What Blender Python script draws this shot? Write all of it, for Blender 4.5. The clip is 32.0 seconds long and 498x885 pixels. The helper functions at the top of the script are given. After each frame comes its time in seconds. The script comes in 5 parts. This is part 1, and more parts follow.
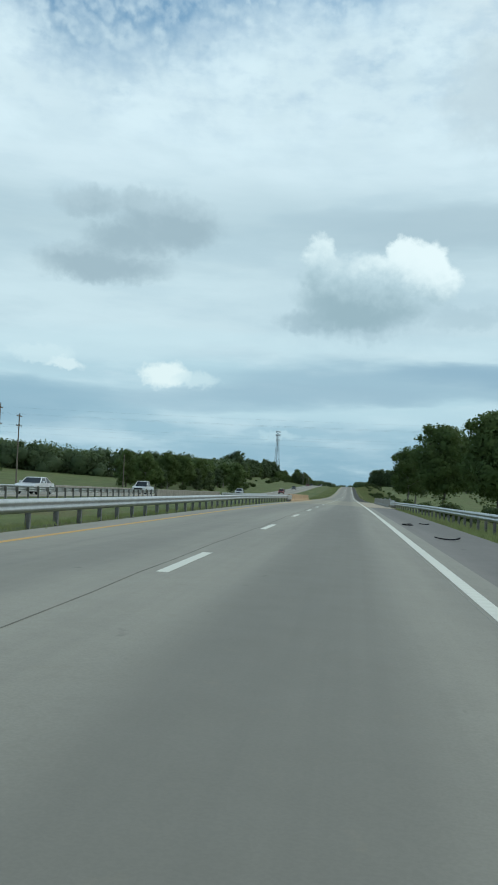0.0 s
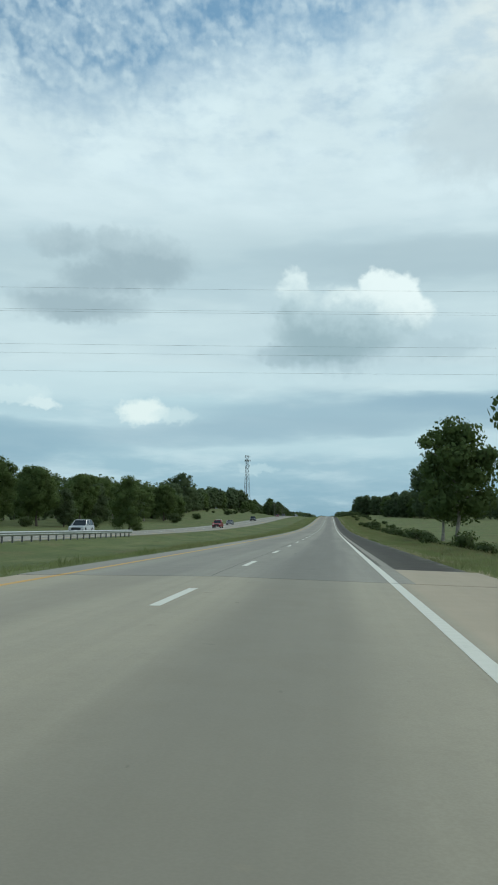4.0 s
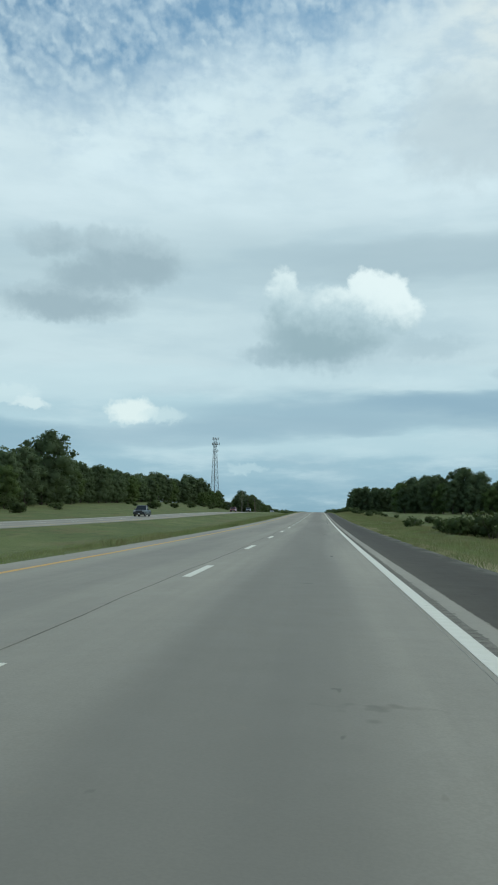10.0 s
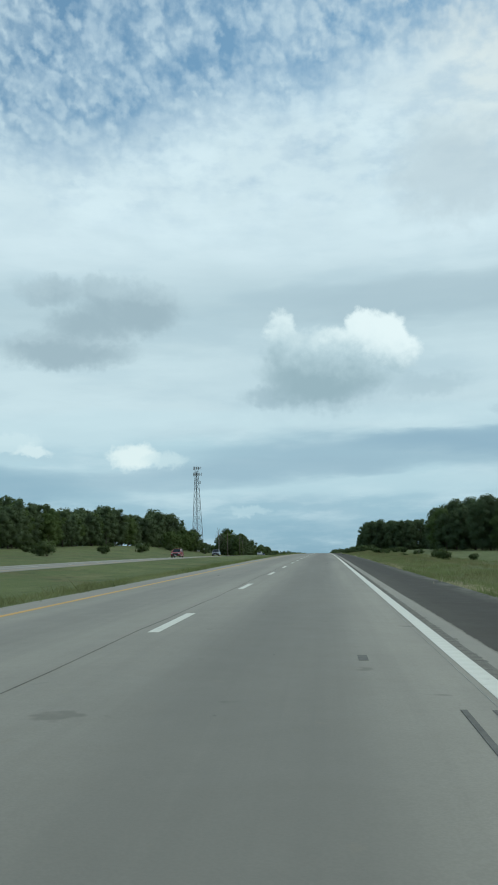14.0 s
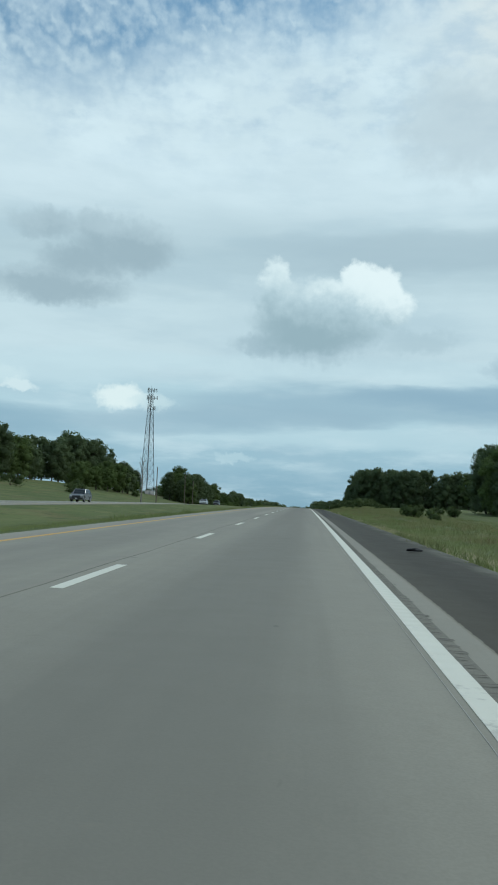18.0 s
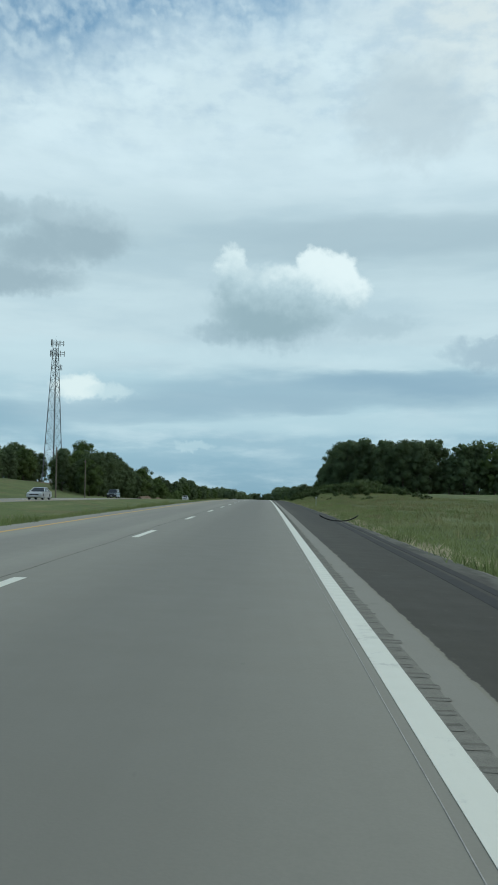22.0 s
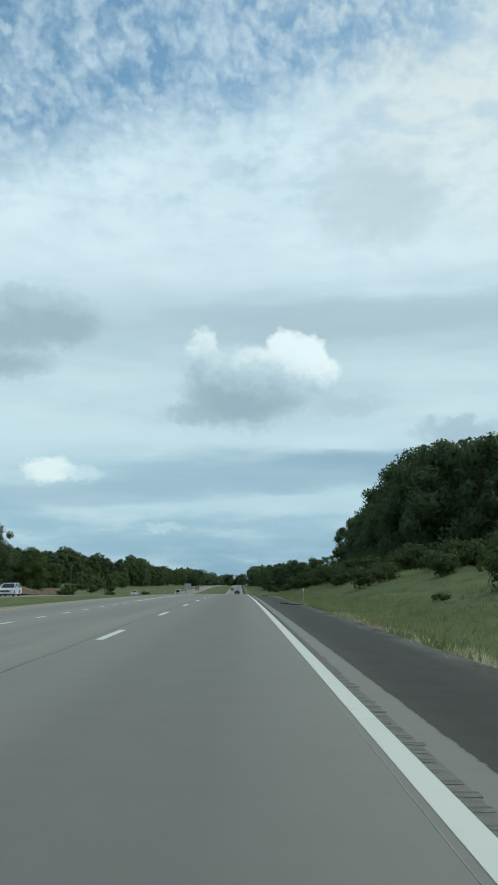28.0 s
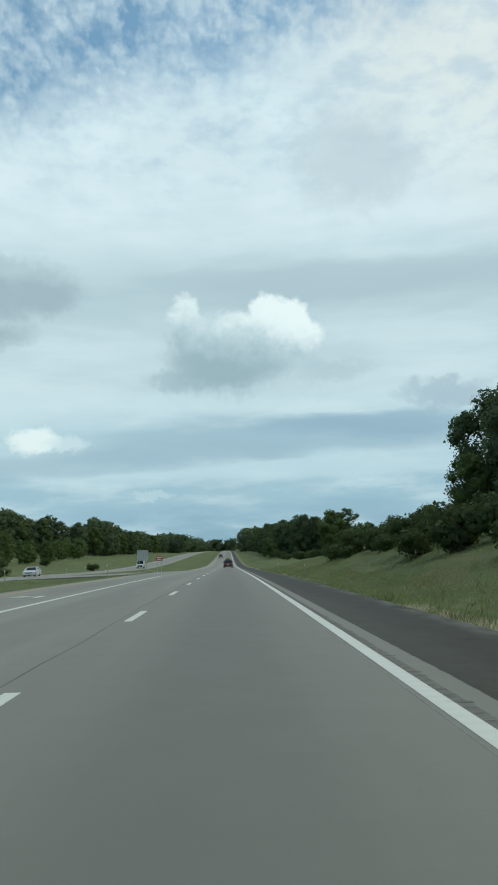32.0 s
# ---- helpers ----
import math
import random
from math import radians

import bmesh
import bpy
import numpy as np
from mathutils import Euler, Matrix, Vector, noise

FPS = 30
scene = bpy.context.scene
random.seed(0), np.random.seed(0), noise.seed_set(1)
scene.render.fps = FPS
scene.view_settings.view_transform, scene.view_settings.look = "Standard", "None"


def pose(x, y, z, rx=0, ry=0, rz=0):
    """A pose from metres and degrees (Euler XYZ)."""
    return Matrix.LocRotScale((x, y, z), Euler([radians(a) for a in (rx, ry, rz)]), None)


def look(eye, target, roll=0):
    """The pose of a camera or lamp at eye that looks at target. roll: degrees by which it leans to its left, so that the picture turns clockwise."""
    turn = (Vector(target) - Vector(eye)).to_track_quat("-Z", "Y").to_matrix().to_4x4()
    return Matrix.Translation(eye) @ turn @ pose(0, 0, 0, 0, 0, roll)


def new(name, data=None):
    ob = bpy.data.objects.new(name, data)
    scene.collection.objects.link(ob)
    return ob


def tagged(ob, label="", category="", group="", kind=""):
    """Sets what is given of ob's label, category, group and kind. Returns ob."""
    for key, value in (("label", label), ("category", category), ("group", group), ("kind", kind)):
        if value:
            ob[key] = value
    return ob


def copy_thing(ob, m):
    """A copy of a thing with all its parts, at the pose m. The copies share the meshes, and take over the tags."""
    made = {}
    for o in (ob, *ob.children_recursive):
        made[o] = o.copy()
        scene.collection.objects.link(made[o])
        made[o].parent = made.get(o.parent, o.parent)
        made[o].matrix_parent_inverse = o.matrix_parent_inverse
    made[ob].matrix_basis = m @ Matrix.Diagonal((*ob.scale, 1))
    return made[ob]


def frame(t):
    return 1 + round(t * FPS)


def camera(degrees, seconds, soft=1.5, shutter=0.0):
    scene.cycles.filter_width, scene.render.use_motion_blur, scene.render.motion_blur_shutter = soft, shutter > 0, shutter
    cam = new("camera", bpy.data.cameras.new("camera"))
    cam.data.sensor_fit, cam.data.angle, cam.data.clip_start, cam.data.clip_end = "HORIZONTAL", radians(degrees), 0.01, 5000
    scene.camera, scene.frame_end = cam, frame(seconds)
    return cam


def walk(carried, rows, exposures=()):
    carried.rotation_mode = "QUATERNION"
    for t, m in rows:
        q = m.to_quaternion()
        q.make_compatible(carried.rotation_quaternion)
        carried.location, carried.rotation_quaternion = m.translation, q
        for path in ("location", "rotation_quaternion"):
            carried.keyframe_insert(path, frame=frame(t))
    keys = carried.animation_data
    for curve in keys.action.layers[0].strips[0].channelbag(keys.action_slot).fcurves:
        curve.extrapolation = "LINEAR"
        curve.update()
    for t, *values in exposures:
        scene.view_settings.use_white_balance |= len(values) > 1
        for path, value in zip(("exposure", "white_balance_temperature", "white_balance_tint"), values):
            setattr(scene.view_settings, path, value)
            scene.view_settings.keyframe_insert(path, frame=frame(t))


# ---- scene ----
cam = camera(32.0, 32.0, soft=1.8)
walk(cam, [
    (0.0, pose(-1.484, 0.00, 1.135, 92.828, -2.305, 6.580)),
    (0.5, pose(-1.454, 16.33, 1.094, 94.384, -2.172, 7.703)),
    (1.0, pose(-1.424, 32.56, 1.039, 95.017, -0.838, 7.928)),
    (1.5, pose(-1.493, 49.89, 0.949, 93.876, -1.006, 7.034)),
    (2.0, pose(-1.561, 67.13, 0.840, 93.881, -0.273, 6.032)),
    (2.5, pose(-1.527, 83.71, 0.704, 93.266, -0.135, 5.564)),
    (3.0, pose(-1.492, 100.02, 0.555, 92.320, -1.098, 4.678)),
    (3.5, pose(-1.410, 116.54, 0.428, 94.670, -0.613, 4.477)),
    (4.0, pose(-1.327, 132.81, 0.304, 95.097, -0.428, 5.343)),
    (4.5, pose(-1.190, 149.42, 0.213, 94.356, -2.122, 6.264)),
    (6.5, pose(-1.629, 213.75, -0.298, 93.919, 0.226, 5.555)),
    (7.0, pose(-1.593, 229.26, -0.398, 94.414, -0.063, 5.853)),
    (7.5, pose(-1.583, 245.27, -0.461, 94.754, -0.184, 5.770)),
    (8.0, pose(-1.572, 261.24, -0.508, 95.135, -0.205, 5.448)),
    (8.5, pose(-1.514, 276.97, -0.565, 96.060, -0.451, 4.228)),
    (9.0, pose(-1.467, 292.69, -0.597, 96.200, 0.060, 3.560)),
    (9.5, pose(-1.414, 308.56, -0.577, 95.086, -0.536, 4.264)),
    (10.0, pose(-1.372, 324.42, -0.532, 95.072, -0.376, 4.634)),
    (10.5, pose(-1.343, 340.12, -0.468, 95.507, -0.192, 4.551)),
    (11.0, pose(-1.313, 355.80, -0.377, 95.736, 0.591, 4.801)),
    (11.5, pose(-1.347, 371.57, -0.253, 96.214, 0.195, 4.797)),
    (12.0, pose(-1.381, 387.32, -0.103, 97.015, 0.298, 4.500)),
    (12.5, pose(-1.407, 403.00, 0.086, 98.282, 0.885, 4.263)),
    (13.0, pose(-1.433, 418.66, 0.292, 98.563, 1.872, 4.536)),
    (13.5, pose(-1.390, 434.16, 0.490, 97.897, 1.693, 4.715)),
    (15.5, pose(-1.218, 496.04, 1.392, 97.812, 0.779, 6.158)),
    (16.0, pose(-1.175, 511.49, 1.629, 96.803, 0.300, 7.082)),
    (16.5, pose(-1.168, 527.32, 1.884, 94.991, -1.702, 7.497)),
    (17.0, pose(-1.162, 543.15, 2.130, 94.531, -2.905, 6.299)),
    (17.5, pose(-1.106, 558.60, 2.334, 94.668, -1.822, 4.120)),
    (18.0, pose(-1.051, 574.05, 2.527, 94.403, -2.139, 3.658)),
    (18.5, pose(-1.046, 589.82, 2.733, 94.921, -2.115, 2.407)),
    (19.0, pose(-1.040, 605.59, 2.928, 95.782, -2.090, -1.095)),
    (19.5, pose(-0.971, 620.76, 3.100, 95.292, -0.312, 1.639)),
    (20.0, pose(-0.902, 635.92, 3.263, 94.745, -0.435, 6.212)),
    (20.5, pose(-0.878, 651.44, 3.424, 94.634, -1.152, 5.713)),
    (21.0, pose(-0.855, 666.97, 3.577, 94.137, -0.269, 2.934)),
    (21.5, pose(-0.831, 682.65, 3.730, 93.536, -0.620, 0.924)),
    (22.0, pose(-0.806, 698.33, 3.876, 93.625, -0.671, 1.109)),
    (22.5, pose(-0.767, 713.70, 3.993, 93.965, 0.069, 1.269)),
    (23.0, pose(-0.728, 729.06, 4.099, 94.214, -0.591, 0.354)),
    (23.5, pose(-0.689, 744.67, 4.202, 94.216, -1.100, -0.109)),
    (24.0, pose(-0.649, 760.26, 4.291, 93.816, -0.909, -0.014)),
    (24.5, pose(-0.686, 775.78, 4.369, 93.467, 0.234, -0.245)),
    (26.5, pose(-0.835, 837.75, 4.544, 95.246, -1.993, -1.789)),
    (27.0, pose(-0.873, 853.19, 4.553, 97.932, -1.050, -1.706)),
    (27.5, pose(-0.968, 868.51, 4.540, 99.084, 0.297, -1.290)),
    (28.0, pose(-1.063, 883.80, 4.508, 98.921, 0.245, -0.618)),
    (28.5, pose(-1.050, 899.12, 4.447, 98.300, 0.950, 0.080)),
    (29.0, pose(-0.990, 914.50, 4.360, 97.900, 1.740, 0.370)),
    (29.5, pose(-1.190, 929.69, 4.285, 97.600, 1.000, 0.370)),
    (30.0, pose(-1.390, 944.93, 4.193, 97.166, 0.366, 0.579)),
    (30.5, pose(-1.517, 959.93, 4.068, 96.508, 0.387, 0.662)),
    (31.0, pose(-1.670, 974.95, 3.924, 96.400, 0.390, 0.300)),
    (31.5, pose(-1.690, 990.15, 3.762, 96.600, 1.150, -0.550)),
    (32.0, pose(-1.700, 1005.30, 3.575, 96.650, 2.000, -1.360)),
], exposures=[(t, stops, kelvin, 2) for t, stops, kelvin in (
    (0, 0.06, 6080), (1, -0.16, 6050), (2, -0.10, 6290), (3, 0.06, 6150), (4, 0.04, 6280), (7, 0.02, 6190), (9, 0.0, 6200), (13, 0.0, 6180), (16, 0.05, 6100), (19, -0.03, 6090),
    (21, -0.02, 6090), (24, 0.02, 6180), (26.5, 0.03, 6300), (27, 0.03, 6380), (28, 0.02, 6090), (29, 0.02, 6110), (30, 0.03, 6330), (31, 0.0, 6210), (32, 0.04, 6250))])
# ---- sky, clouds and sun ----


class N:
    """A node socket with arithmetic."""
    tree = None

    def __init__(self, sock):
        self.s = sock

    @staticmethod
    def op(kind, *args, clamp=False):
        n = N.tree.nodes.new("ShaderNodeMath")
        n.operation, n.use_clamp = kind, clamp
        for i, a in enumerate(args):
            if isinstance(a, N):
                N.tree.links.new(a.s, n.inputs[i])
            else:
                n.inputs[i].default_value = a
        return N(n.outputs[0])

    def __add__(self, o): return N.op("ADD", self, o)
    def __radd__(self, o): return N.op("ADD", self, o)
    def __sub__(self, o): return N.op("SUBTRACT", self, o)
    def __rsub__(self, o): return N.op("SUBTRACT", o, self)
    def __mul__(self, o): return N.op("MULTIPLY", self, o)
    def __rmul__(self, o): return N.op("MULTIPLY", self, o)


def step(x, a, b):
    n = N.tree.nodes.new("ShaderNodeMapRange")
    n.interpolation_type = "SMOOTHSTEP"
    N.tree.links.new(x.s, n.inputs[0])
    n.inputs[1].default_value, n.inputs[2].default_value = a, b
    return N(n.outputs[0])


def vec(x, y, z=0.0):
    n = N.tree.nodes.new("ShaderNodeCombineXYZ")
    for i, a in enumerate((x, y, z)):
        if isinstance(a, N):
            N.tree.links.new(a.s, n.inputs[i])
        else:
            n.inputs[i].default_value = a
    return N(n.outputs[0])


def fbm(v, scale, detail=4.0, rough=0.55, distort=0.0):
    n = N.tree.nodes.new("ShaderNodeTexNoise")
    N.tree.links.new(v.s, n.inputs["Vector"])
    n.inputs["Scale"].default_value, n.inputs["Detail"].default_value = scale, detail
    n.inputs["Roughness"].default_value, n.inputs["Distortion"].default_value = rough, distort
    return N(n.outputs[0])


def blend(fac, a, b):
    n = N.tree.nodes.new("ShaderNodeMix")
    n.data_type = "RGBA"
    if isinstance(fac, N):
        N.tree.links.new(fac.s, n.inputs[0])
    else:
        n.inputs[0].default_value = fac
    for sock, c in ((n.inputs[6], a), (n.inputs[7], b)):
        if isinstance(c, N):
            N.tree.links.new(c.s, sock)
        else:
            sock.default_value = (*c, 1)
    return N(n.outputs[2])


def make_world():
    world = bpy.data.worlds.new("sky")
    scene.world = world
    world.use_nodes = True
    tree = N.tree = world.node_tree
    tree.nodes.clear()
    coord = tree.nodes.new("ShaderNodeTexCoord")
    split = tree.nodes.new("ShaderNodeSeparateXYZ")
    tree.links.new(coord.outputs["Generated"], split.inputs[0])
    x, y, z = (N(o) for o in split.outputs)
    az = N.op("ARCTAN2", x, y) * 57.2958
    el = N.op("ARCSINE", z) * 57.2958
    flat = vec(az, el)
    streak = vec(az * 0.22, el)
    # the shapes' edges are broken up by noise
    wa = az + (fbm(flat, 0.42, 4, 0.5) - 0.5) * 4.2 + (fbm(flat, 1.3, 4, 0.5) - 0.5) * 1.3
    we = el + (fbm(vec(az + 71.0, el), 0.42, 4, 0.5) - 0.5) * 3.4 + (fbm(vec(az + 31.0, el), 1.3, 4, 0.5) - 0.5) * 1.2

    def puff(a, e, ra, re, inner=0.35, outer=1.5):
        u, v = (wa - a) * (1 / ra), (we - e) * (1 / re)
        return 1 - step(u * u + v * v, inner, outer)

    def union(*masks):
        m = masks[0]
        for q in masks[1:]:
            m = N.op("MAXIMUM", m, q)
        return m

    def thin(a, e, ra, re):
        u = (az - a) * (1 / ra)
        v = (el + (fbm(streak, 0.5, 5) - 0.5) * 2.4 - e) * (1 / re)
        return 1 - step(u * u + v * v, 0.15, 1.4)

    sky = tree.nodes.new("ShaderNodeTexSky")
    sky.sky_type, sky.sun_disc = "NISHITA", False
    sky.sun_elevation, sky.sun_rotation = radians(52), radians(40)
    sky.altitude, sky.air_density, sky.dust_density = 200, 1.0, 0.6

    # layered cloud deck, bluer and darker towards the horizon
    band = el + (fbm(streak, 0.30, 5) - 0.5) * 3.2
    deck = blend(step(band, -0.5, 3.0), (0.275, 0.415, 0.500), (0.380, 0.530, 0.605))
    deck = blend(step(band, 3.5, 5.0), deck, (0.520, 0.660, 0.710))
    deck = blend(step(band, 7.5, 9.5), deck, (0.635, 0.732, 0.760))
    deck = blend(step(band, 12.5, 16.0), deck, (0.520, 0.620, 0.660))
    deck = blend(step(band, 16.2, 20.8), deck, (0.705, 0.790, 0.820))
    deck = blend(step(band, 25.0, 32.0), deck, (0.670, 0.755, 0.800))
    # light streaks low down, soft lumps higher up
    ripple = step(fbm(streak, 0.62, 6, 0.58), 0.42, 0.66)
    deck = blend(ripple * (1 - step(el, 9.0, 18.0) * 0.75) * 0.55, deck, (0.680, 0.780, 0.805))
    sweep = step(fbm(vec(az * 0.10 + el * 0.02, el * 0.45), 1.0, 5, 0.55), 0.42, 0.64)
    deck = blend(sweep * (1 - step(el, 18.0, 22.0) * 0.6) * 0.28, deck, (0.440, 0.555, 0.620))
    upper = step(el, 18.0, 22.0)
    wisp = step(fbm(vec(az * 0.45 + el * 0.2, el), 0.30, 5, 0.55), 0.40, 0.66)
    deck = blend(wisp * upper * 0.65, deck, (0.780, 0.865, 0.890))
    # warm thin cloud towards the sun
    glow = step(az * 0.8 + el + (fbm(flat, 0.12, 3) - 0.5) * 8.0, 30.0, 44.0)
    deck = blend(glow * 0.85, deck, (0.800, 0.810, 0.775))
    lump = step(fbm(vec(az * 0.5 + el * 0.1, el), 0.44, 5, 0.55), 0.48, 0.68) * step(el, 20.0, 25.0)
    deck = blend(lump * 0.62, deck, (0.520, 0.625, 0.705))
    curd = step(fbm(vec(az * 0.6, el), 0.8, 5, 0.55), 0.44, 0.72) * step(el, 19.0, 27.0)
    deck = blend(curd * 0.46, deck, (0.530, 0.630, 0.720))
    for a, e, ra, re, amount, colour in (
            (4.0, 7.0, 14.5, 1.35, 0.80, (0.350, 0.480, 0.560)),
            (-3.0, 6.1, 9.0, 0.8, 0.6, (0.370, 0.495, 0.570)),
            (12.0, 7.6, 10.0, 0.9, 0.55, (0.285, 0.415, 0.515)),
            (-25.0, 5.0, 12.0, 1.5, 0.8, (0.290, 0.430, 0.520)),
            (10.0, 16.8, 15.0, 1.5, 0.6, (0.430, 0.525, 0.575)),
            (-3.0, 9.4, 22.0, 0.8, 0.5, (0.620, 0.745, 0.780)),
            (4.0, 4.8, 16.0, 0.7, 0.6, (0.540, 0.675, 0.720)),
            (-19.0, 8.5, 9.0, 0.9, 0.6, (0.630, 0.750, 0.780)),
            (-8.0, 5.6, 9.0, 0.8, 0.6, (0.350, 0.480, 0.560)),
            (2.0, 2.0, 14.0, 0.8, 0.5, (0.290, 0.440, 0.530))):
        deck = blend(thin(a, e, ra, re) * amount, deck, colour)
    # the large cumulus: a wide grey foot, a white crown towards the sun, a small turret
    ca = az + (fbm(vec(az + 210.0, el), 0.55, 4, 0.5) - 0.5) * 1.5 + (fbm(flat, 1.9, 4, 0.55) - 0.5) * 1.0
    ce = el + (fbm(vec(az + 271.0, el), 0.55, 4, 0.5) - 0.5) * 1.3 + (fbm(vec(az + 31.0, el), 1.9, 4, 0.55) - 0.5) * 0.9

    def lobe(a, e, ra, re, inner=0.62, outer=1.25):
        u, v = (ca - a) * (1 / ra), (ce - e) * (1 / re)
        return 1 - step(u * u + v * v, inner, outer)

    deck = blend(lobe(1.5, 11.4, 9.0, 2.2, 0.0, 1.8) * 0.40, deck, (0.480, 0.590, 0.645))
    foot = union(lobe(0.2, 11.2, 3.8, 1.5, 0.0, 1.6), lobe(-3.2, 10.9, 1.9, 0.8, 0.0, 1.6), lobe(7.2, 11.2, 2.6, 0.8, 0.0, 1.6) * 0.5)
    deck = blend(foot * 0.75, deck, (0.390, 0.490, 0.540))
    body = union(lobe(4.1, 14.2, 2.15, 1.95, 0.55, 1.2), lobe(3.1, 14.8, 1.5, 1.5, 0.5, 1.25), lobe(5.3, 13.3, 1.4, 1.5, 0.4, 1.3), lobe(1.2, 13.8, 2.4, 1.45, 0.4, 1.3),
                 lobe(-2.5, 15.0, 1.05, 1.35, 0.25, 1.3), lobe(-1.7, 13.5, 1.9, 1.6, 0.3, 1.35), lobe(0.6, 12.3, 4.4, 1.7, 0.2, 1.4), lobe(0.0, 11.4, 3.4, 1.1, 0.1, 1.5))
    billow = (fbm(flat, 0.75, 5, 0.58) - 0.5) * 2.3
    shade = (ce - 13.85) * 0.60 + (ca - 1.5) * 0.11 + billow * 0.55
    cumulus = blend(step(shade, -1.5, 0.1), (0.352, 0.455, 0.495), (0.545, 0.650, 0.685))
    cumulus = blend(step(shade, -0.45, 0.85), cumulus, (0.790, 0.860, 0.855))
    cumulus = blend(step((ce - 14.0) * 0.55 + (ca - 3.6) * 0.24 + billow * 0.40, -0.75, 0.95), cumulus, (0.900, 0.945, 0.925))
    deck = blend(body * 0.95, deck, cumulus)
    # grey cloud in two shelves with ragged upper rims
    body = union(lobe(-12.6, 16.6, 3.8, 1.9, 0.2, 1.35), lobe(-17.8, 17.6, 2.6, 1.0, 0.0, 1.5), lobe(-14.6, 17.6, 1.8, 1.2, 0.1, 1.4), lobe(-16.8, 13.9, 4.6, 1.35, 0.15, 1.45), lobe(-15.0, 15.4, 3.2, 1.3, 0.1, 1.5))
    curl = (fbm(vec(az * 0.7 + 9.0, el), 0.55, 5, 0.58) - 0.5) * 2.6
    shade = N.op("MAXIMUM", 1 - step(N.op("ABSOLUTE", ce - 15.9), 0.2, 1.9), 1 - step(N.op("ABSOLUTE", ce - 13.4), 0.2, 1.5)) + curl * 0.6
    deck = blend(body * 0.92, deck, blend(step(shade, -0.4, 0.9), (0.500, 0.590, 0.630), (0.380, 0.468, 0.512)))
    for a, e, ra, re, amount, colour in (
            (9.6, 24.2, 4.2, 2.9, 0.75, (0.560, 0.630, 0.665)),
            (14.5, 9.3, 3.0, 0.8, 0.6, (0.350, 0.450, 0.525))):
        deck = blend(puff(a, e, ra, re, 0.1, 1.7) * amount, deck, colour)
    for a, e, ra, re, amount, colour in (
            (-12.4, 7.10, 1.7, 0.95, 0.95, (0.840, 0.895, 0.865)),
            (-10.4, 6.8, 1.7, 0.6, 0.6, (0.690, 0.790, 0.795)),
            (-18.9, 7.35, 1.3, 0.5, 0.75, (0.790, 0.860, 0.850)),
            (-20.5, 8.0, 2.2, 0.6, 0.6, (0.700, 0.800, 0.810)),
            (-4.8, 3.3, 1.3, 0.4, 0.45, (0.620, 0.740, 0.765))):
        deck = blend(lobe(a, e, ra, re, 0.3, 1.3) * amount, deck, colour)
    # the deck thins into small puffs with blue between them
    open_sky = step(el - az * 0.22 + (fbm(flat, 0.16, 4, 0.55) - 0.5) * 7.0 - step(0 - az, 18.0, 27.0) * 5.0, 26.8, 32.6)
    cob = tree.nodes.new("ShaderNodeTexVoronoi")
    cob.feature = "SMOOTH_F1"
    cob.inputs["Scale"].default_value, cob.inputs["Smoothness"].default_value = 1.15, 0.8
    ragged = vec(az * 0.8 + el * 0.25 + (fbm(flat, 0.8, 3, 0.5) - 0.5) * 2.2, el + (fbm(vec(az + 40.0, el), 0.8, 3, 0.5) - 0.5) * 2.2)
    tree.links.new(ragged.s, cob.inputs["Vector"])
    gaps = step(N(cob.outputs["Distance"]) + (fbm(flat, 0.30, 4, 0.55) - 0.5) * 0.7 + (fbm(flat, 2.0, 3, 0.5) - 0.5) * 0.5, 0.0, 0.95)
    holes = open_sky * (gaps * 0.62 + 0.36) * (fbm(flat, 0.25, 5, 0.55) * 0.9 + 0.50)
    stray = step(fbm(vec(az * 0.8 + 55.0, el * 1.1), 0.36, 5, 0.55), 0.55, 0.80) * step(el, 21.0, 27.0) * 0.55
    stray = stray * (1 - step(az, -2.0, 12.0) * 0.6)
    holes = N.op("MINIMUM", N.op("MAXIMUM", holes, stray), 0.95)
    low = tree.nodes.new("ShaderNodeBackground")
    low.inputs[1].default_value = 0.096
    tint = tree.nodes.new("ShaderNodeMix")
    tint.data_type, tint.blend_type = "RGBA", "MULTIPLY"
    tint.inputs[0].default_value = 1.0
    tree.links.new(sky.outputs[0], tint.inputs[6])
    tint.inputs[7].default_value = (0.84, 1.08, 1.02, 1)
    tree.links.new(tint.outputs[2], low.inputs[0])
    top = tree.nodes.new("ShaderNodeBackground")
    cool = tree.nodes.new("ShaderNodeMix")
    cool.data_type, cool.blend_type = "RGBA", "MULTIPLY"
    cool.inputs[0].default_value, cool.inputs[7].default_value = 1.0, (0.942, 0.972, 1.0, 1)
    tree.links.new(deck.s, cool.inputs[6])
    tree.links.new(cool.outputs[2], top.inputs[0])
    mix = tree.nodes.new("ShaderNodeMixShader")
    tree.links.new(holes.s, mix.inputs[0])
    tree.links.new(top.outputs[0], mix.inputs[1])
    tree.links.new(low.outputs[0], mix.inputs[2])
    out = tree.nodes.new("ShaderNodeOutputWorld")
    tree.links.new(mix.outputs[0], out.inputs[0])


make_world()
sun = new("sun", bpy.data.lights.new("sun", "SUN"))
sun.data.energy, sun.data.angle, sun.data.color = 0.9, radians(14), (1.0, 0.95, 0.88)
sun.matrix_world = look((400, 480, 800), (0, 0, 0))


# ---- materials ----


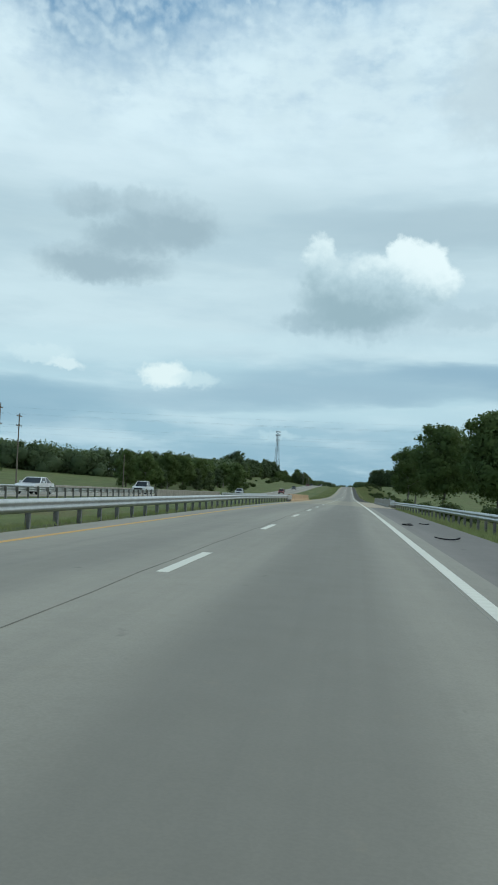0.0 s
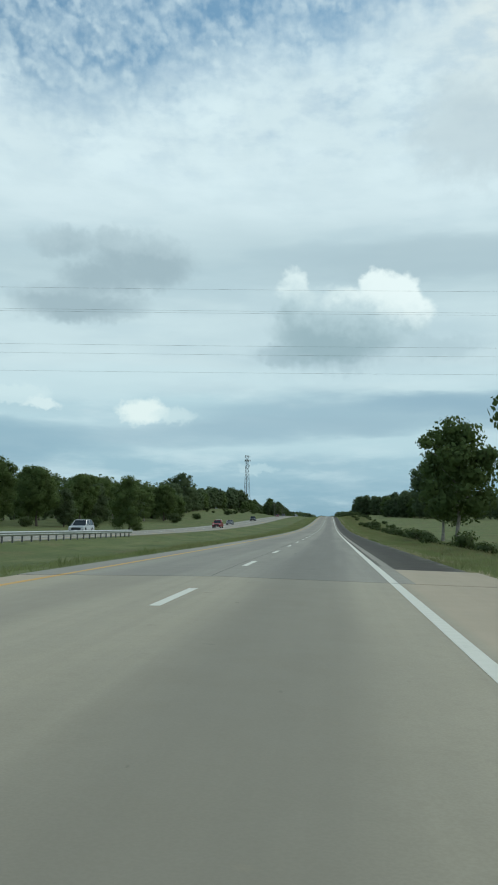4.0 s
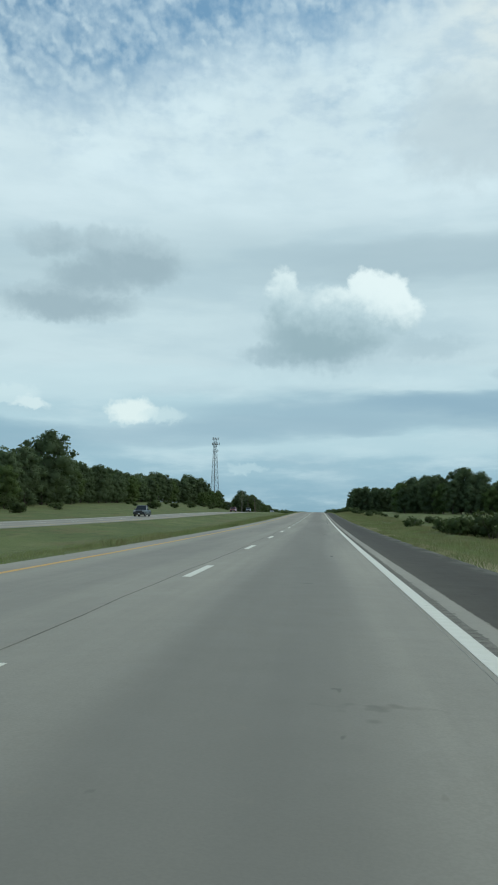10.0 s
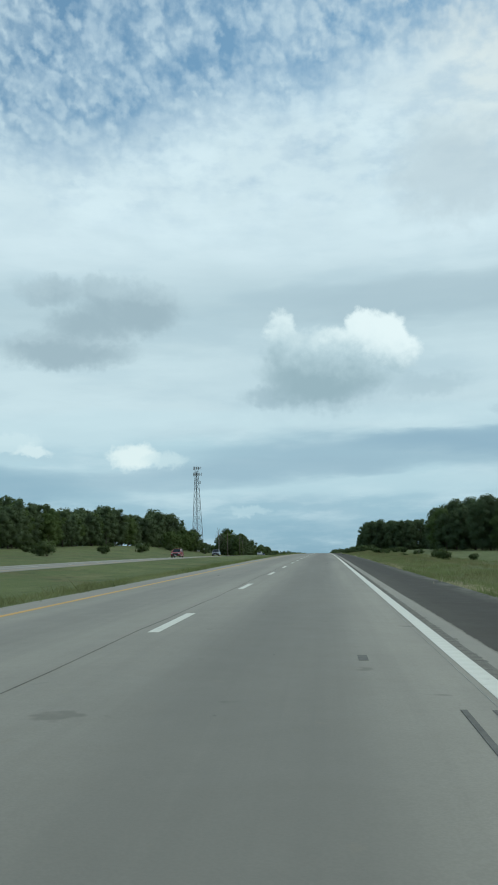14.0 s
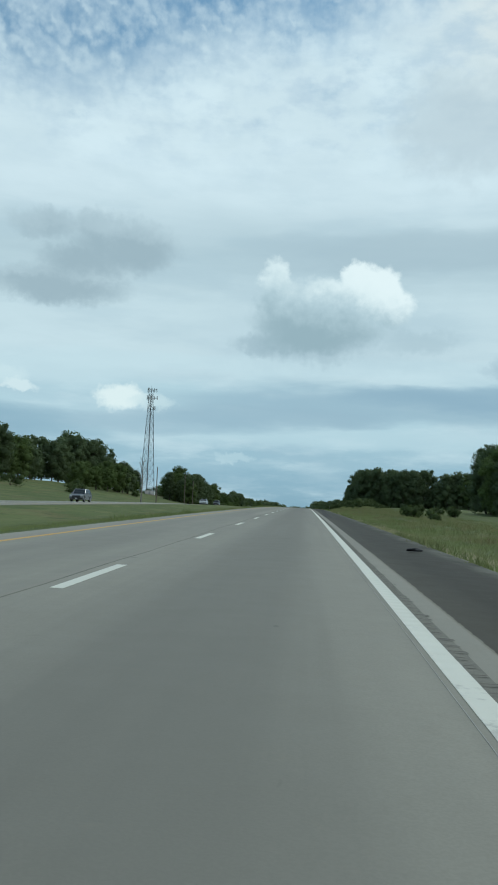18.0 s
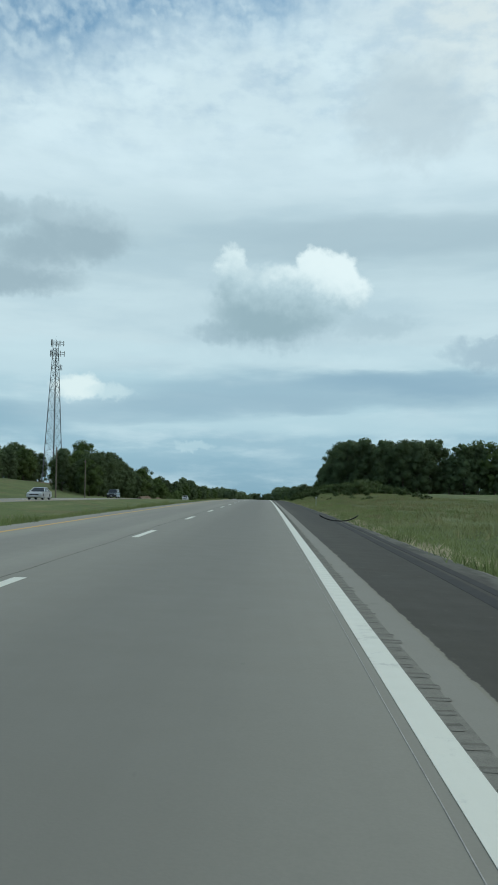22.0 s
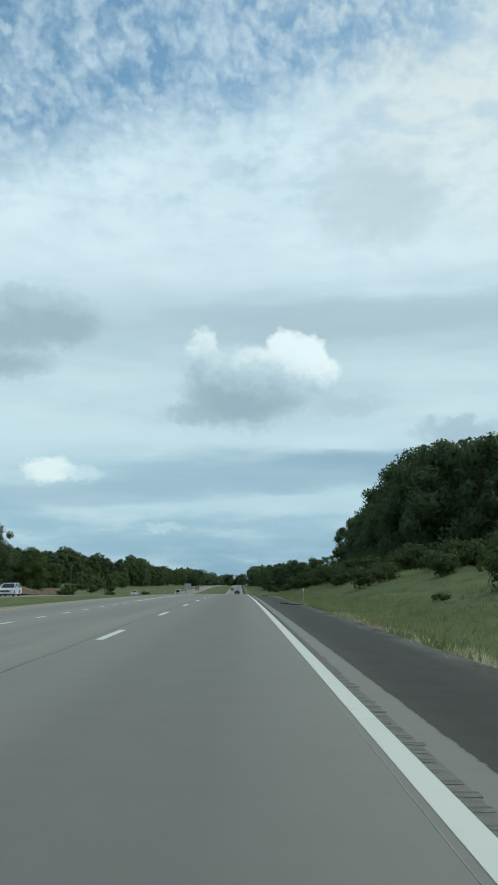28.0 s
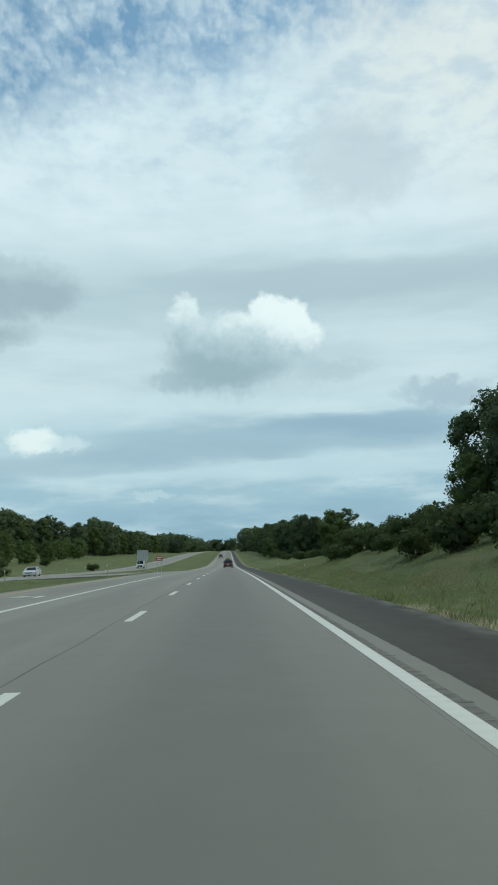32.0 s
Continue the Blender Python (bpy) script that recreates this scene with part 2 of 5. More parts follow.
def material(name, build):
    m = bpy.data.materials.new(name)
    m.use_nodes = True
    tree = N.tree = m.node_tree
    shader = tree.nodes["Principled BSDF"]
    coord = tree.nodes.new("ShaderNodeTexCoord")
    split = tree.nodes.new("ShaderNodeSeparateXYZ")
    tree.links.new(coord.outputs["Object"], split.inputs[0])
    build(shader, N(coord.outputs["Object"]), *(N(o) for o in split.outputs))
    return m


def put(shader, name, value):
    if isinstance(value, N):
        N.tree.links.new(value.s, shader.inputs[name])
    else:
        shader.inputs[name].default_value = (*value, 1) if isinstance(value, tuple) else value


def relief(shader, height, strength=0.3, distance=0.02):
    b = N.tree.nodes.new("ShaderNodeBump")
    b.inputs["Strength"].default_value, b.inputs["Distance"].default_value = strength, distance
    N.tree.links.new(height.s, b.inputs["Height"])
    N.tree.links.new(b.outputs[0], shader.inputs["Normal"])


def chance():
    n = N.tree.nodes.new("ShaderNodeObjectInfo")
    return N(n.outputs["Random"])


def island():
    n = N.tree.nodes.new("ShaderNodeNewGeometry")
    return N(n.outputs["Random Per Island"])


def plain(name, colour, rough=0.6, metal=0.0, vary=0.12, size=3.0, bump=0.0):
    def build(sh, p, x, y, z):
        dark = tuple(c * (1 - 2 * vary) for c in colour)
        grain = fbm(p, size, 5, 0.6) * 0.6 + fbm(p, size * 9, 3) * 0.4
        put(sh, "Base Color", blend(step(grain, 0.3, 0.7), dark, colour))
        put(sh, "Roughness", rough)
        put(sh, "Metallic", metal)
        if bump:
            relief(sh, fbm(p, size * 12, 4), bump, 0.01)
    return material(name, build)


def paving(name, light, dark, centre, warm, aged=0.0, dusty=None, side=None, sheen=0.28):
    """Old pavement: aggregate grain, blotches, wheel tracks and an oily lane centre, all running along the road."""
    def build(sh, p, x, y, z):
        along = vec(x * 1.0, y * 0.03)
        blotch = step(fbm(vec(x * 1.3, y * 0.10), 0.45, 6, 0.6), 0.30, 0.72) * 0.82 + step(fbm(p, 0.9, 6, 0.66), 0.40, 0.66) * 0.18
        c = blend(blotch, dark, light)
        # broom-like streaks drawn out along the lanes
        c = blend(step(fbm(vec(x * 5.0, y * 0.05), 1.0, 5, 0.6), 0.42, 0.68) * 0.35, c, dark)
        lane = N.op("PINGPONG", x - 0.0, 3.66 / 2)
        oily = step(lane, 0.10, 1.50) * (fbm(along, 0.6, 4) * 0.5 + 0.46) * (1 - step(0 - x, 3.6, 4.4) * 0.6)
        c = blend(oily * 0.85, c, centre)
        wheel = step(lane, 0.15, 0.55) * (1 - step(lane, 0.75, 1.25)) * step(fbm(along, 0.9, 4), 0.35, 0.62)
        c = blend(wheel * 0.30, c, tuple(v * 1.12 for v in light))
        c = blend(step(fbm(p, 3.0, 5, 0.65), 0.62, 0.75) * 0.3, c, warm)
        speck = step(fbm(p, 55.0, 2, 0.5), 0.35, 0.65)
        c = blend(speck * 0.16, c, tuple(v * 0.6 for v in dark))
        c = blend(step(fbm(p, 9.0, 4, 0.7), 0.46, 0.70) * 0.13, c, tuple(v * 0.72 for v in dark))
        spot = step(fbm(p, 1.4, 3), 0.70, 0.76)
        c = blend(spot * 0.45, c, tuple(v * 0.4 for v in dark))
        drip = step(fbm(vec(x * 2.2, y * 0.8), 2.3, 2), 0.735, 0.775) * step(lane, 0.5, 1.4)
        c = blend(drip * 0.55, c, tuple(v * 0.35 for v in dark))
        if dusty:
            # concrete dust worn onto the inner edge, crumbling outwards
            ragged = x + (fbm(p, 3.0, 5, 0.65) - 0.5) * 0.10 + (fbm(along, 1.5, 3) - 0.5) * 0.10
            c = blend(1 - step(ragged, 0.495, 0.515), c, dusty)
            c = blend(step(ragged, 1.9, 2.5) * step(fbm(vec(x, y * 0.3), 1.2, 5, 0.65), 0.38, 0.62) * 0.7, c, (0.185, 0.182, 0.150))
        if side:
            # the parts outside the driven lanes keep their first colour
            c = blend(N.op("MAXIMUM", step(x, 0.05, 0.35), step(0 - x, 6.9, 7.3)) * 0.9, c, blend(blotch, tuple(v * 0.82 for v in side), side))
        c = blend(step(y + (fbm(p, 0.05, 3) - 0.5) * 120.0, 440.0, 760.0) * aged * (1 - step(0 - x, 3.5, 4.6) * 0.55), c, blend(oily * 0.6 + blotch * 0.15, tuple(v * 0.84 for v in dark), tuple(v * 0.96 for v in centre)))
        put(sh, "Base Color", c)
        put(sh, "Roughness", fbm(p, 2.0, 4) * 0.16 + 0.62)
        put(sh, "Specular IOR Level", sheen)
        relief(sh, fbm(p, 60.0, 2), 0.10, 0.005)
    return material(name, build)


M_ROAD = paving("worn_concrete_paving", (0.362, 0.342, 0.282), (0.258, 0.246, 0.206), (0.150, 0.145, 0.124), (0.27, 0.245, 0.185), 0.75)
M_DECK = paving("bridge_deck_concrete", (0.430, 0.390, 0.290), (0.325, 0.295, 0.222), (0.205, 0.192, 0.152), (0.34, 0.29, 0.20), 0.0, None, (0.47, 0.395, 0.285))
M_ASPHALT = paving("shoulder_asphalt", (0.092, 0.084, 0.066), (0.052, 0.048, 0.038), (0.042, 0.039, 0.031), (0.17, 0.16, 0.125), 0.0, (0.235, 0.224, 0.180), None, 0.12)
M_OLDASPHALT = paving("grey_old_asphalt", (0.25, 0.235, 0.21), (0.17, 0.16, 0.145), (0.15, 0.142, 0.13), (0.24, 0.21, 0.17))
M_GRAVEL = plain("gravel_edge", (0.24, 0.22, 0.18), 0.9, 0, 0.3, 6.0, 0.5)
M_TAR = plain("tar_seal", (0.055, 0.054, 0.052), 0.6, 0, 0.2, 3)
M_TYREMARK = plain("rubber_mark", (0.15, 0.147, 0.125), 0.75, 0, 0.25, 2)
M_CONCRETE = plain("barrier_concrete", (0.37, 0.345, 0.30), 0.85, 0, 0.22, 1.2, 0.3)
M_TANBARRIER = plain("tan_barrier_concrete", (0.50, 0.35, 0.20), 0.85, 0, 0.18, 1.2, 0.3)
M_STEEL = plain("galvanised_steel", (0.52, 0.54, 0.54), 0.42, 0.75, 0.15, 2.0)
M_GALV = plain("dull_galvanised_post", (0.27, 0.27, 0.255), 0.6, 0.2, 0.25, 3.0)
M_POLE = plain("pole_timber", (0.25, 0.21, 0.17), 0.9, 0, 0.25, 4, 0.4)
M_TOWER = plain("tower_steel", (0.20, 0.22, 0.24), 0.55, 0.5, 0.15, 1)
M_ANTENNA = plain("antenna_shell", (0.50, 0.53, 0.56), 0.5, 0, 0.1, 2)
M_WIRE = plain("cable", (0.06, 0.065, 0.07), 0.6, 0.2, 0.1, 1)
M_WHITE = plain("white_sheet", (0.78, 0.79, 0.78), 0.5, 0, 0.06, 2)
M_SIGNBACK = plain("sign_back_aluminium", (0.50, 0.53, 0.55), 0.45, 0.4, 0.1, 2)
M_RED = plain("red_sign_sheet", (0.50, 0.035, 0.04), 0.45, 0, 0.08, 2)
M_RUBBER = plain("tyre_rubber", (0.022, 0.022, 0.024), 0.8, 0, 0.2, 10)
M_RIM = plain("alloy_rim", (0.45, 0.46, 0.48), 0.35, 0.8, 0.1, 5)
M_GLASS = plain("dark_car_glass", (0.018, 0.024, 0.03), 0.06, 0, 0.05, 1)
M_LAMP = plain("clear_lamp_lens", (0.72, 0.74, 0.76), 0.12, 0.2, 0.05, 4)
M_TAIL = plain("red_lamp_lens", (0.42, 0.015, 0.015), 0.2, 0, 0.05, 4)
M_TRIM = plain("black_trim", (0.03, 0.03, 0.032), 0.5, 0, 0.15, 4)
M_PLATE = plain("plate_sheet", (0.60, 0.62, 0.64), 0.5, 0, 0.1, 8)
M_BARK = plain("grey_brown_bark", (0.16, 0.135, 0.11), 0.95, 0, 0.35, 3, 0.6)
M_PALEBARK = plain("pale_bark", (0.38, 0.35, 0.31), 0.9, 0, 0.3, 2, 0.5)
M_ROOF = plain("grey_roof", (0.28, 0.28, 0.29), 0.7, 0, 0.15, 2)
M_REFLECT = plain("amber_reflector", (0.65, 0.35, 0.05), 0.3, 0, 0.05, 4)


def marking(name, colour, wear):
    def build(sh, p, x, y, z):
        worn = step(fbm(p, 7.0, 5, 0.7) * 0.6 + fbm(p, 0.9, 3) * 0.4, 0.56, 0.70)
        c = blend(worn * wear, colour, (0.27, 0.265, 0.25))
        c = blend(fbm(vec(x * 6.0, y * 0.4), 1.0, 4) * 0.25, c, tuple(v * 0.6 for v in colour))
        put(sh, "Base Color", c)
        put(sh, "Roughness", 0.6)
        # the milled rumble dips run on under the paint
        relief(sh, N.op("SINE", y * 20.944) * 0.5 + fbm(p, 30.0, 3) * 0.3, 0.5, 0.012)
    return material(name, build)


M_LINE = marking("white_road_paint", (0.74, 0.735, 0.64), 0.5)
M_YELLOW = marking("yellow_road_paint", (0.62, 0.36, 0.07), 0.8)


def car_paint(name, colour):
    def build(sh, p, x, y, z):
        put(sh, "Base Color", blend(fbm(p, 1.5, 4) * 0.3, colour, tuple(c * 0.7 + 0.02 for c in colour)))
        put(sh, "Roughness", fbm(p, 3.0, 3) * 0.15 + 0.22)
        put(sh, "Coat Weight", 0.6)
    return material(name, build)


def leafy(name, a, b, c):
    """Foliage: every clump of leaves has its own tone, every tree a shift of its own."""
    def build(sh, p, x, y, z):
        col = blend(step(island(), 0.0, 1.0), a, b)
        col = blend(step(fbm(p, 0.35, 3), 0.4, 0.7) * 0.6, col, c)
        col = blend(chance() * 0.45, col, tuple(v * 0.62 for v in a))
        put(sh, "Base Color", col)
        put(sh, "Roughness", 0.75)
        put(sh, "Specular IOR Level", 0.12)
        thin = N.tree.nodes.new("ShaderNodeBsdfTranslucent")
        N.tree.links.new(blend(0.4, col, (0.20, 0.26, 0.06)).s, thin.inputs["Color"])
        both = N.tree.nodes.new("ShaderNodeMixShader")
        both.inputs[0].default_value = 0.30
        N.tree.links.new(sh.outputs[0], both.inputs[1])
        N.tree.links.new(thin.outputs[0], both.inputs[2])
        N.tree.links.new(both.outputs[0], N.tree.nodes["Material Output"].inputs[0])
    return material(name, build)


M_LEAF = leafy("oak_foliage", (0.104, 0.146, 0.080), (0.146, 0.194, 0.098), (0.124, 0.168, 0.090))
M_LEAF2 = leafy("light_foliage", (0.098, 0.148, 0.052), (0.150, 0.205, 0.072), (0.122, 0.170, 0.064))
M_SHRUB = leafy("shrub_foliage", (0.068, 0.100, 0.042), (0.104, 0.140, 0.056), (0.088, 0.116, 0.050))


def turf(name, green, dry, dark):
    def build(sh, p, x, y, z):
        along = vec(x, y * 0.18)
        c = blend(step(fbm(p, 0.06, 5, 0.6), 0.35, 0.68), dark, green)
        c = blend(step(fbm(along, 0.45, 5, 0.62), 0.48, 0.72) * 0.7, c, dry)
        c = blend(step(fbm(vec(x + 60.0, y * 0.35), 0.20, 5, 0.6), 0.52, 0.66) * 0.55, c, (0.17, 0.140, 0.068))
        c = blend(step(fbm(vec(x + 20.0, y * 0.5), 0.55, 5, 0.65), 0.54, 0.68) * 0.6, c, tuple(v * 0.6 for v in dark))
        c = blend(step(fbm(p, 5.0, 5, 0.7), 0.42, 0.70) * 0.4, c, tuple(v * 0.55 for v in dark))
        # bleached grass beside the shoulder
        edge = (1 - step(x + (fbm(vec(x, y * 0.4), 0.9, 4, 0.6) - 0.5) * 2.6, 3.0, 4.4)) * step(x, 2.2, 2.5)
        c = blend(edge * step(fbm(vec(x, y * 0.25), 0.5, 4, 0.6), 0.36, 0.58) * 0.75, c, (0.33, 0.31, 0.19))
        put(sh, "Base Color", c)
        put(sh, "Roughness", 0.9)
        put(sh, "Specular IOR Level", 0.15)
        relief(sh, fbm(p, 2.2, 5, 0.7), 0.6, 0.12)
    return material(name, build)


M_GRASS = turf("verge_grass", (0.142, 0.172, 0.062), (0.205, 0.205, 0.090), (0.104, 0.134, 0.048))


def blades(name, a, b, dry):
    def build(sh, p, x, y, z):
        c = blend(island(), a, b)
        c = blend(step(fbm(vec(x, y * 0.35), 0.16, 4, 0.6), 0.44, 0.64) * 0.85, c, dry)
        c = blend(step(fbm(vec(x + 90.0, y * 0.5), 0.30, 4, 0.6), 0.48, 0.64) * 0.4, c, tuple(v * 0.66 for v in a))
        c = blend(step(fbm(vec(x + 40.0, y * 0.4), 0.22, 3, 0.6), 0.58, 0.68) * 0.5, c, (0.17, 0.135, 0.065))
        put(sh, "Base Color", c)
        put(sh, "Roughness", 0.8)
        put(sh, "Specular IOR Level", 0.2)
    return material(name, build)


M_STRAW = blades("straw_grass", (0.42, 0.38, 0.24), (0.50, 0.45, 0.30), (0.30, 0.30, 0.14))
M_SEED = blades("brown_seed_grass", (0.195, 0.180, 0.080), (0.235, 0.212, 0.098), (0.165, 0.190, 0.064))
M_WEED = blades("weed_blades", (0.122, 0.168, 0.054), (0.164, 0.205, 0.070), (0.198, 0.206, 0.088))
M_BLADE = blades("grass_blades", (0.160, 0.208, 0.070), (0.196, 0.238, 0.084), (0.232, 0.244, 0.108))


M_PALESEAL = plain("pale_joint_sealant", (0.46, 0.44, 0.40), 0.7, 0, 0.2, 3)
M_JOINT = plain("worn_joint_filler", (0.200, 0.190, 0.155), 0.9, 0, 0.25, 0.5)
M_DISH = plain("worn_rumble_dish", (0.225, 0.214, 0.178), 0.9, 0, 0.2, 9, 0.4)
# dark tone: painted shade on the rumble dish lips, and thin deck joint filler
M_LIP_SHADE_JOINT = plain("lip_shade_and_joint", (0.165, 0.156, 0.128), 0.9, 0, 0.2, 8, 0.4)


M_EARTH = plain("bare_brown_earth", (0.24, 0.165, 0.10), 0.95, 0, 0.35, 0.7, 0.6)
M_SKID = plain("dark_skid_rubber", (0.030, 0.030, 0.029), 0.95, 0, 0.25, 1.5)
M_MILLED = plain("rough_milled_concrete", (0.236, 0.225, 0.188), 0.95, 0, 0.15, 10, 0.6)
# ---- plan of the highway: y runs along it, x = 0 is the white edge line ----
CROSS = 0.027
SLOPE_Y = (-400, 0, 100, 180, 261, 324, 387, 450, 512, 574, 636, 698, 760, 853, 914, 975, 1005, 1080, 1200, 1280, 1340, 1450, 1600, 1800, 2500)
SLOPE_D = (-.15, -.15, -.5, -.45, -.2, .2, .6, .85, .92, .75, .6, .5, .3, 0, -.3, -.65, -.85, -1.2, -1.2, -.4, 0, .1, .1, -.3, -.3)
GRID_Y = np.arange(-400, 2501, 1.0)
_s = np.convolve(np.pad(np.interp(GRID_Y, SLOPE_Y, SLOPE_D), 20, mode="edge"), np.ones(41) / 41, "valid")
GRID_Z = np.concatenate([[0], np.cumsum(np.tan(np.radians(_s[:-1])))])
GRID_Z -= np.interp(0, GRID_Y, GRID_Z)


def level(y):
    return np.interp(y, GRID_Y, GRID_Z)


def surf(x, y):
    """Height of the near carriageway: the driving lane falls outwards, the passing lane is nearly level."""
    x = np.asarray(x, float)
    return level(y) - CROSS * np.maximum(x, -3.66) + 0.004 * np.minimum(x + 3.66, 0)


def ease(v, a, b):
    t = np.clip((np.asarray(v, float) - a) / (b - a), 0, 1)
    return t * t * (3 - 2 * t)


def widening(y):
    """How much the pavement grows to the left for the turning bay."""
    return 4.2 * ease(y, 862, 930) * (1 - ease(y, 1128, 1135))


LEFT, RIGHT = -8.15, 2.55
FAR_A, FAR_B = -23.6, -35.2


def terrain(x, y):
    """Height of the open ground."""
    x, y = np.asarray(x, float), np.asarray(y, float)
    base = level(y)
    left_edge = LEFT - widening(y)
    bumps = 0.12 * np.sin(x * 0.31 + y * 0.05) * np.sin(y * 0.043) + 0.08 * np.sin(y * 0.21 + x * 0.7)
    out = base.copy()
    # the median: a shallow ditch
    u = np.clip((left_edge - x) / (left_edge - FAR_A), 0, 1)
    median = base + 0.12 * (1 - u) - (0.75 * np.sin(np.pi * u) ** 1.2) * (1 - ease(y, 1085, 1095) * (1 - ease(y, 1122, 1135)))
    # ground beyond the far carriageway climbs
    d = np.maximum(FAR_B - x, 0)
    climb = np.interp(y, (-400, 150, 300, 500, 700, 850, 1100, 1300, 1600), (1.0, 1.0, 1.6, 2.2, 4.0, 6.5, 7.5, 5.0, 4.0))
    hill = np.interp(y, (-400, 100, 250, 480, 650), (8, 9, 13, 13, 0))
    left = base - 0.5 * np.sin(np.pi * np.clip(d / 8, 0, 1)) + climb * ease(d, 4, 60) + hill * ease(d, 45, 300) + bumps * ease(d, 2, 8)
    # right: falls to fields, later a cut slope
    e = np.maximum(x - RIGHT, 0)
    fall = np.interp(y, (-400, 0, 150, 350, 560, 700, 850, 1000, 1120, 1250, 1500), (-2.2, -2.2, -2.4, -1.9, -1.4, -0.5, 1.2, 3.0, 2.6, 0.8, 1.0))
    right = base - 0.12 - 0.45 * np.sin(np.pi * np.clip(e / 6, 0, 1)) + fall * ease(e, 2.5, 16) + bumps * ease(e, 2, 8)
    out = np.where(x <= FAR_B, left, out)
    out = np.where((x > FAR_B) & (x < FAR_A), base - 0.12, out)
    out = np.where((x >= FAR_A) & (x <= left_edge), median, out)
    out = np.where((x > left_edge) & (x < RIGHT), surf(x, y) - 0.12, out)
    out = np.where(x >= RIGHT, right, out)
    far = ease(np.abs(x), 300, 1500)
    return out * (1 - far) + far * 6.0


def mesh_from(name, verts, faces):
    me = bpy.data.meshes.new(name)
    me.from_pydata([tuple(v) for v in verts], [], [tuple(f) for f in faces])
    me.update()
    return me


def smooth(me):
    me.polygons.foreach_set("use_smooth", [True] * len(me.polygons))
    return me


def strip(name, xs, ys, height, mat, thick=0.0):
    """A sheet over the columns xs(y) and rows ys. With thick it gets sides and a bottom."""
    rows = [xs(y) for y in ys]
    n = len(rows[0])
    verts = [(x, y, float(height(x, y))) for y, row in zip(ys, rows) for x in row]
    faces = [(i * n + j, i * n + j + 1, (i + 1) * n + j + 1, (i + 1) * n + j) for i in range(len(ys) - 1) for j in range(n - 1)]
    if thick:
        k = len(verts)
        verts += [(x, y, z - thick) for x, y, z in verts]
        m = len(ys)
        faces += [(k + d, k + c, k + b, k + a) for a, b, c, d in list(faces)]
        for i in range(m - 1):
            a, b = i * n, (i + 1) * n
            faces.append((a, b, k + b, k + a))
            a, b = i * n + n - 1, (i + 1) * n + n - 1
            faces.append((b, a, k + a, k + b))
        for j in range(n - 1):
            faces.append((j + 1, j, k + j, k + j + 1))
            a = (m - 1) * n + j
            faces.append((a, a + 1, k + a + 1, k + a))
    me = mesh_from(name, verts, faces)
    me.materials.append(mat)
    return new(name, me)


# ground: one sheet to the horizon
def make_ground():
    xs = [-4500, -2500, -1400, -900, -600, -420, -320, -250, -200, -165, -135, -112, -95, -82, -72, -64, -57, -51, -46, -42, -39, -37, FAR_B - 0.05, -33, -29, -26, FAR_A + 0.05,
          -22, -20, -18, -16, -14, -12.4, -11, -9.8, -9, LEFT + 0.03, -6, -3, 0, RIGHT - 0.05, 3.2, 4, 5, 6, 7.2, 8.5, 10, 12, 14, 16.5, 20, 24, 29, 35, 42, 50, 60, 75, 95, 120, 155, 200, 270, 360,
          500, 750, 1200, 2200, 4500]
    ys = list(np.arange(-120, 1300, 4.0)) + list(np.arange(1300, 2500, 20.0)) + [2500, 2800, 3300, 4900]
    ys = [-1500, -600, -300] + ys
    X, Y = np.meshgrid(xs, ys)
    Z = terrain(X, Y)
    n = len(xs)
    verts = np.stack([X, Y, Z], -1).reshape(-1, 3)
    faces = [(i * n + j, i * n + j + 1, (i + 1) * n + j + 1, (i + 1) * n + j) for i in range(len(ys) - 1) for j in range(n - 1)]
    me = smooth(mesh_from("ground", verts.tolist(), faces))
    me.materials.append(M_GRASS)
    return tagged(new("ground", me), "mown green roadside grass with dry yellow patches", "grass", kind="structure")


make_ground()
near_y = lambda a, b, s=4.0: list(np.arange(a, b, s)) + [b]
cols = lambda *c: (lambda y: c)
BRIDGE_A, BRIDGE_B = 80.2, 151.4

road = strip("road", lambda y: (LEFT - float(widening(y)), -7.2, -5.5, -3.66, -1.8, 0.46), near_y(-120, BRIDGE_A), surf, M_ROAD, 0.1)
tagged(road, "grey worn concrete highway carriageway with two lanes", "road", kind="structure")
road_b = strip("road_beyond_bridge", lambda y: (LEFT - float(widening(y)), -7.2, -5.5, -3.66, -1.8, 0.46), near_y(BRIDGE_B, 1400, 4) + near_y(1420, 2500, 20), surf, M_ROAD, 0.1)
tagged(road_b, "grey worn concrete highway carriageway stretching to the crest", "road", kind="structure")
deck = strip("bridge_deck", cols(LEFT + 0.1, -5.5, -3.66, -1.8, 0, RIGHT + 0.3), near_y(BRIDGE_A + 0.06, BRIDGE_B - 0.06, 3.5), surf, M_DECK, 0.12)
tagged(deck, "tan-grey concrete bridge deck with worn lanes", "bridge deck", kind="structure")
shoulder = strip("shoulder", cols(0.468, 1.2, 1.9, RIGHT), near_y(-120, BRIDGE_A - 0.1), lambda x, y: surf(x, y) - 0.012, M_OLDASPHALT, 0.1)
tagged(shoulder, "grey worn asphalt hard shoulder before the bridge", "road shoulder", kind="structure")
shoulder = strip("shoulder", cols(0.468, 1.2, 1.9, RIGHT), near_y(158, 1400) + near_y(1420, 2500, 20), lambda x, y: surf(x, y) - 0.012, M_ASPHALT, 0.1)
tagged(shoulder, "dark patched asphalt hard shoulder beside the lane", "road shoulder", kind="structure")
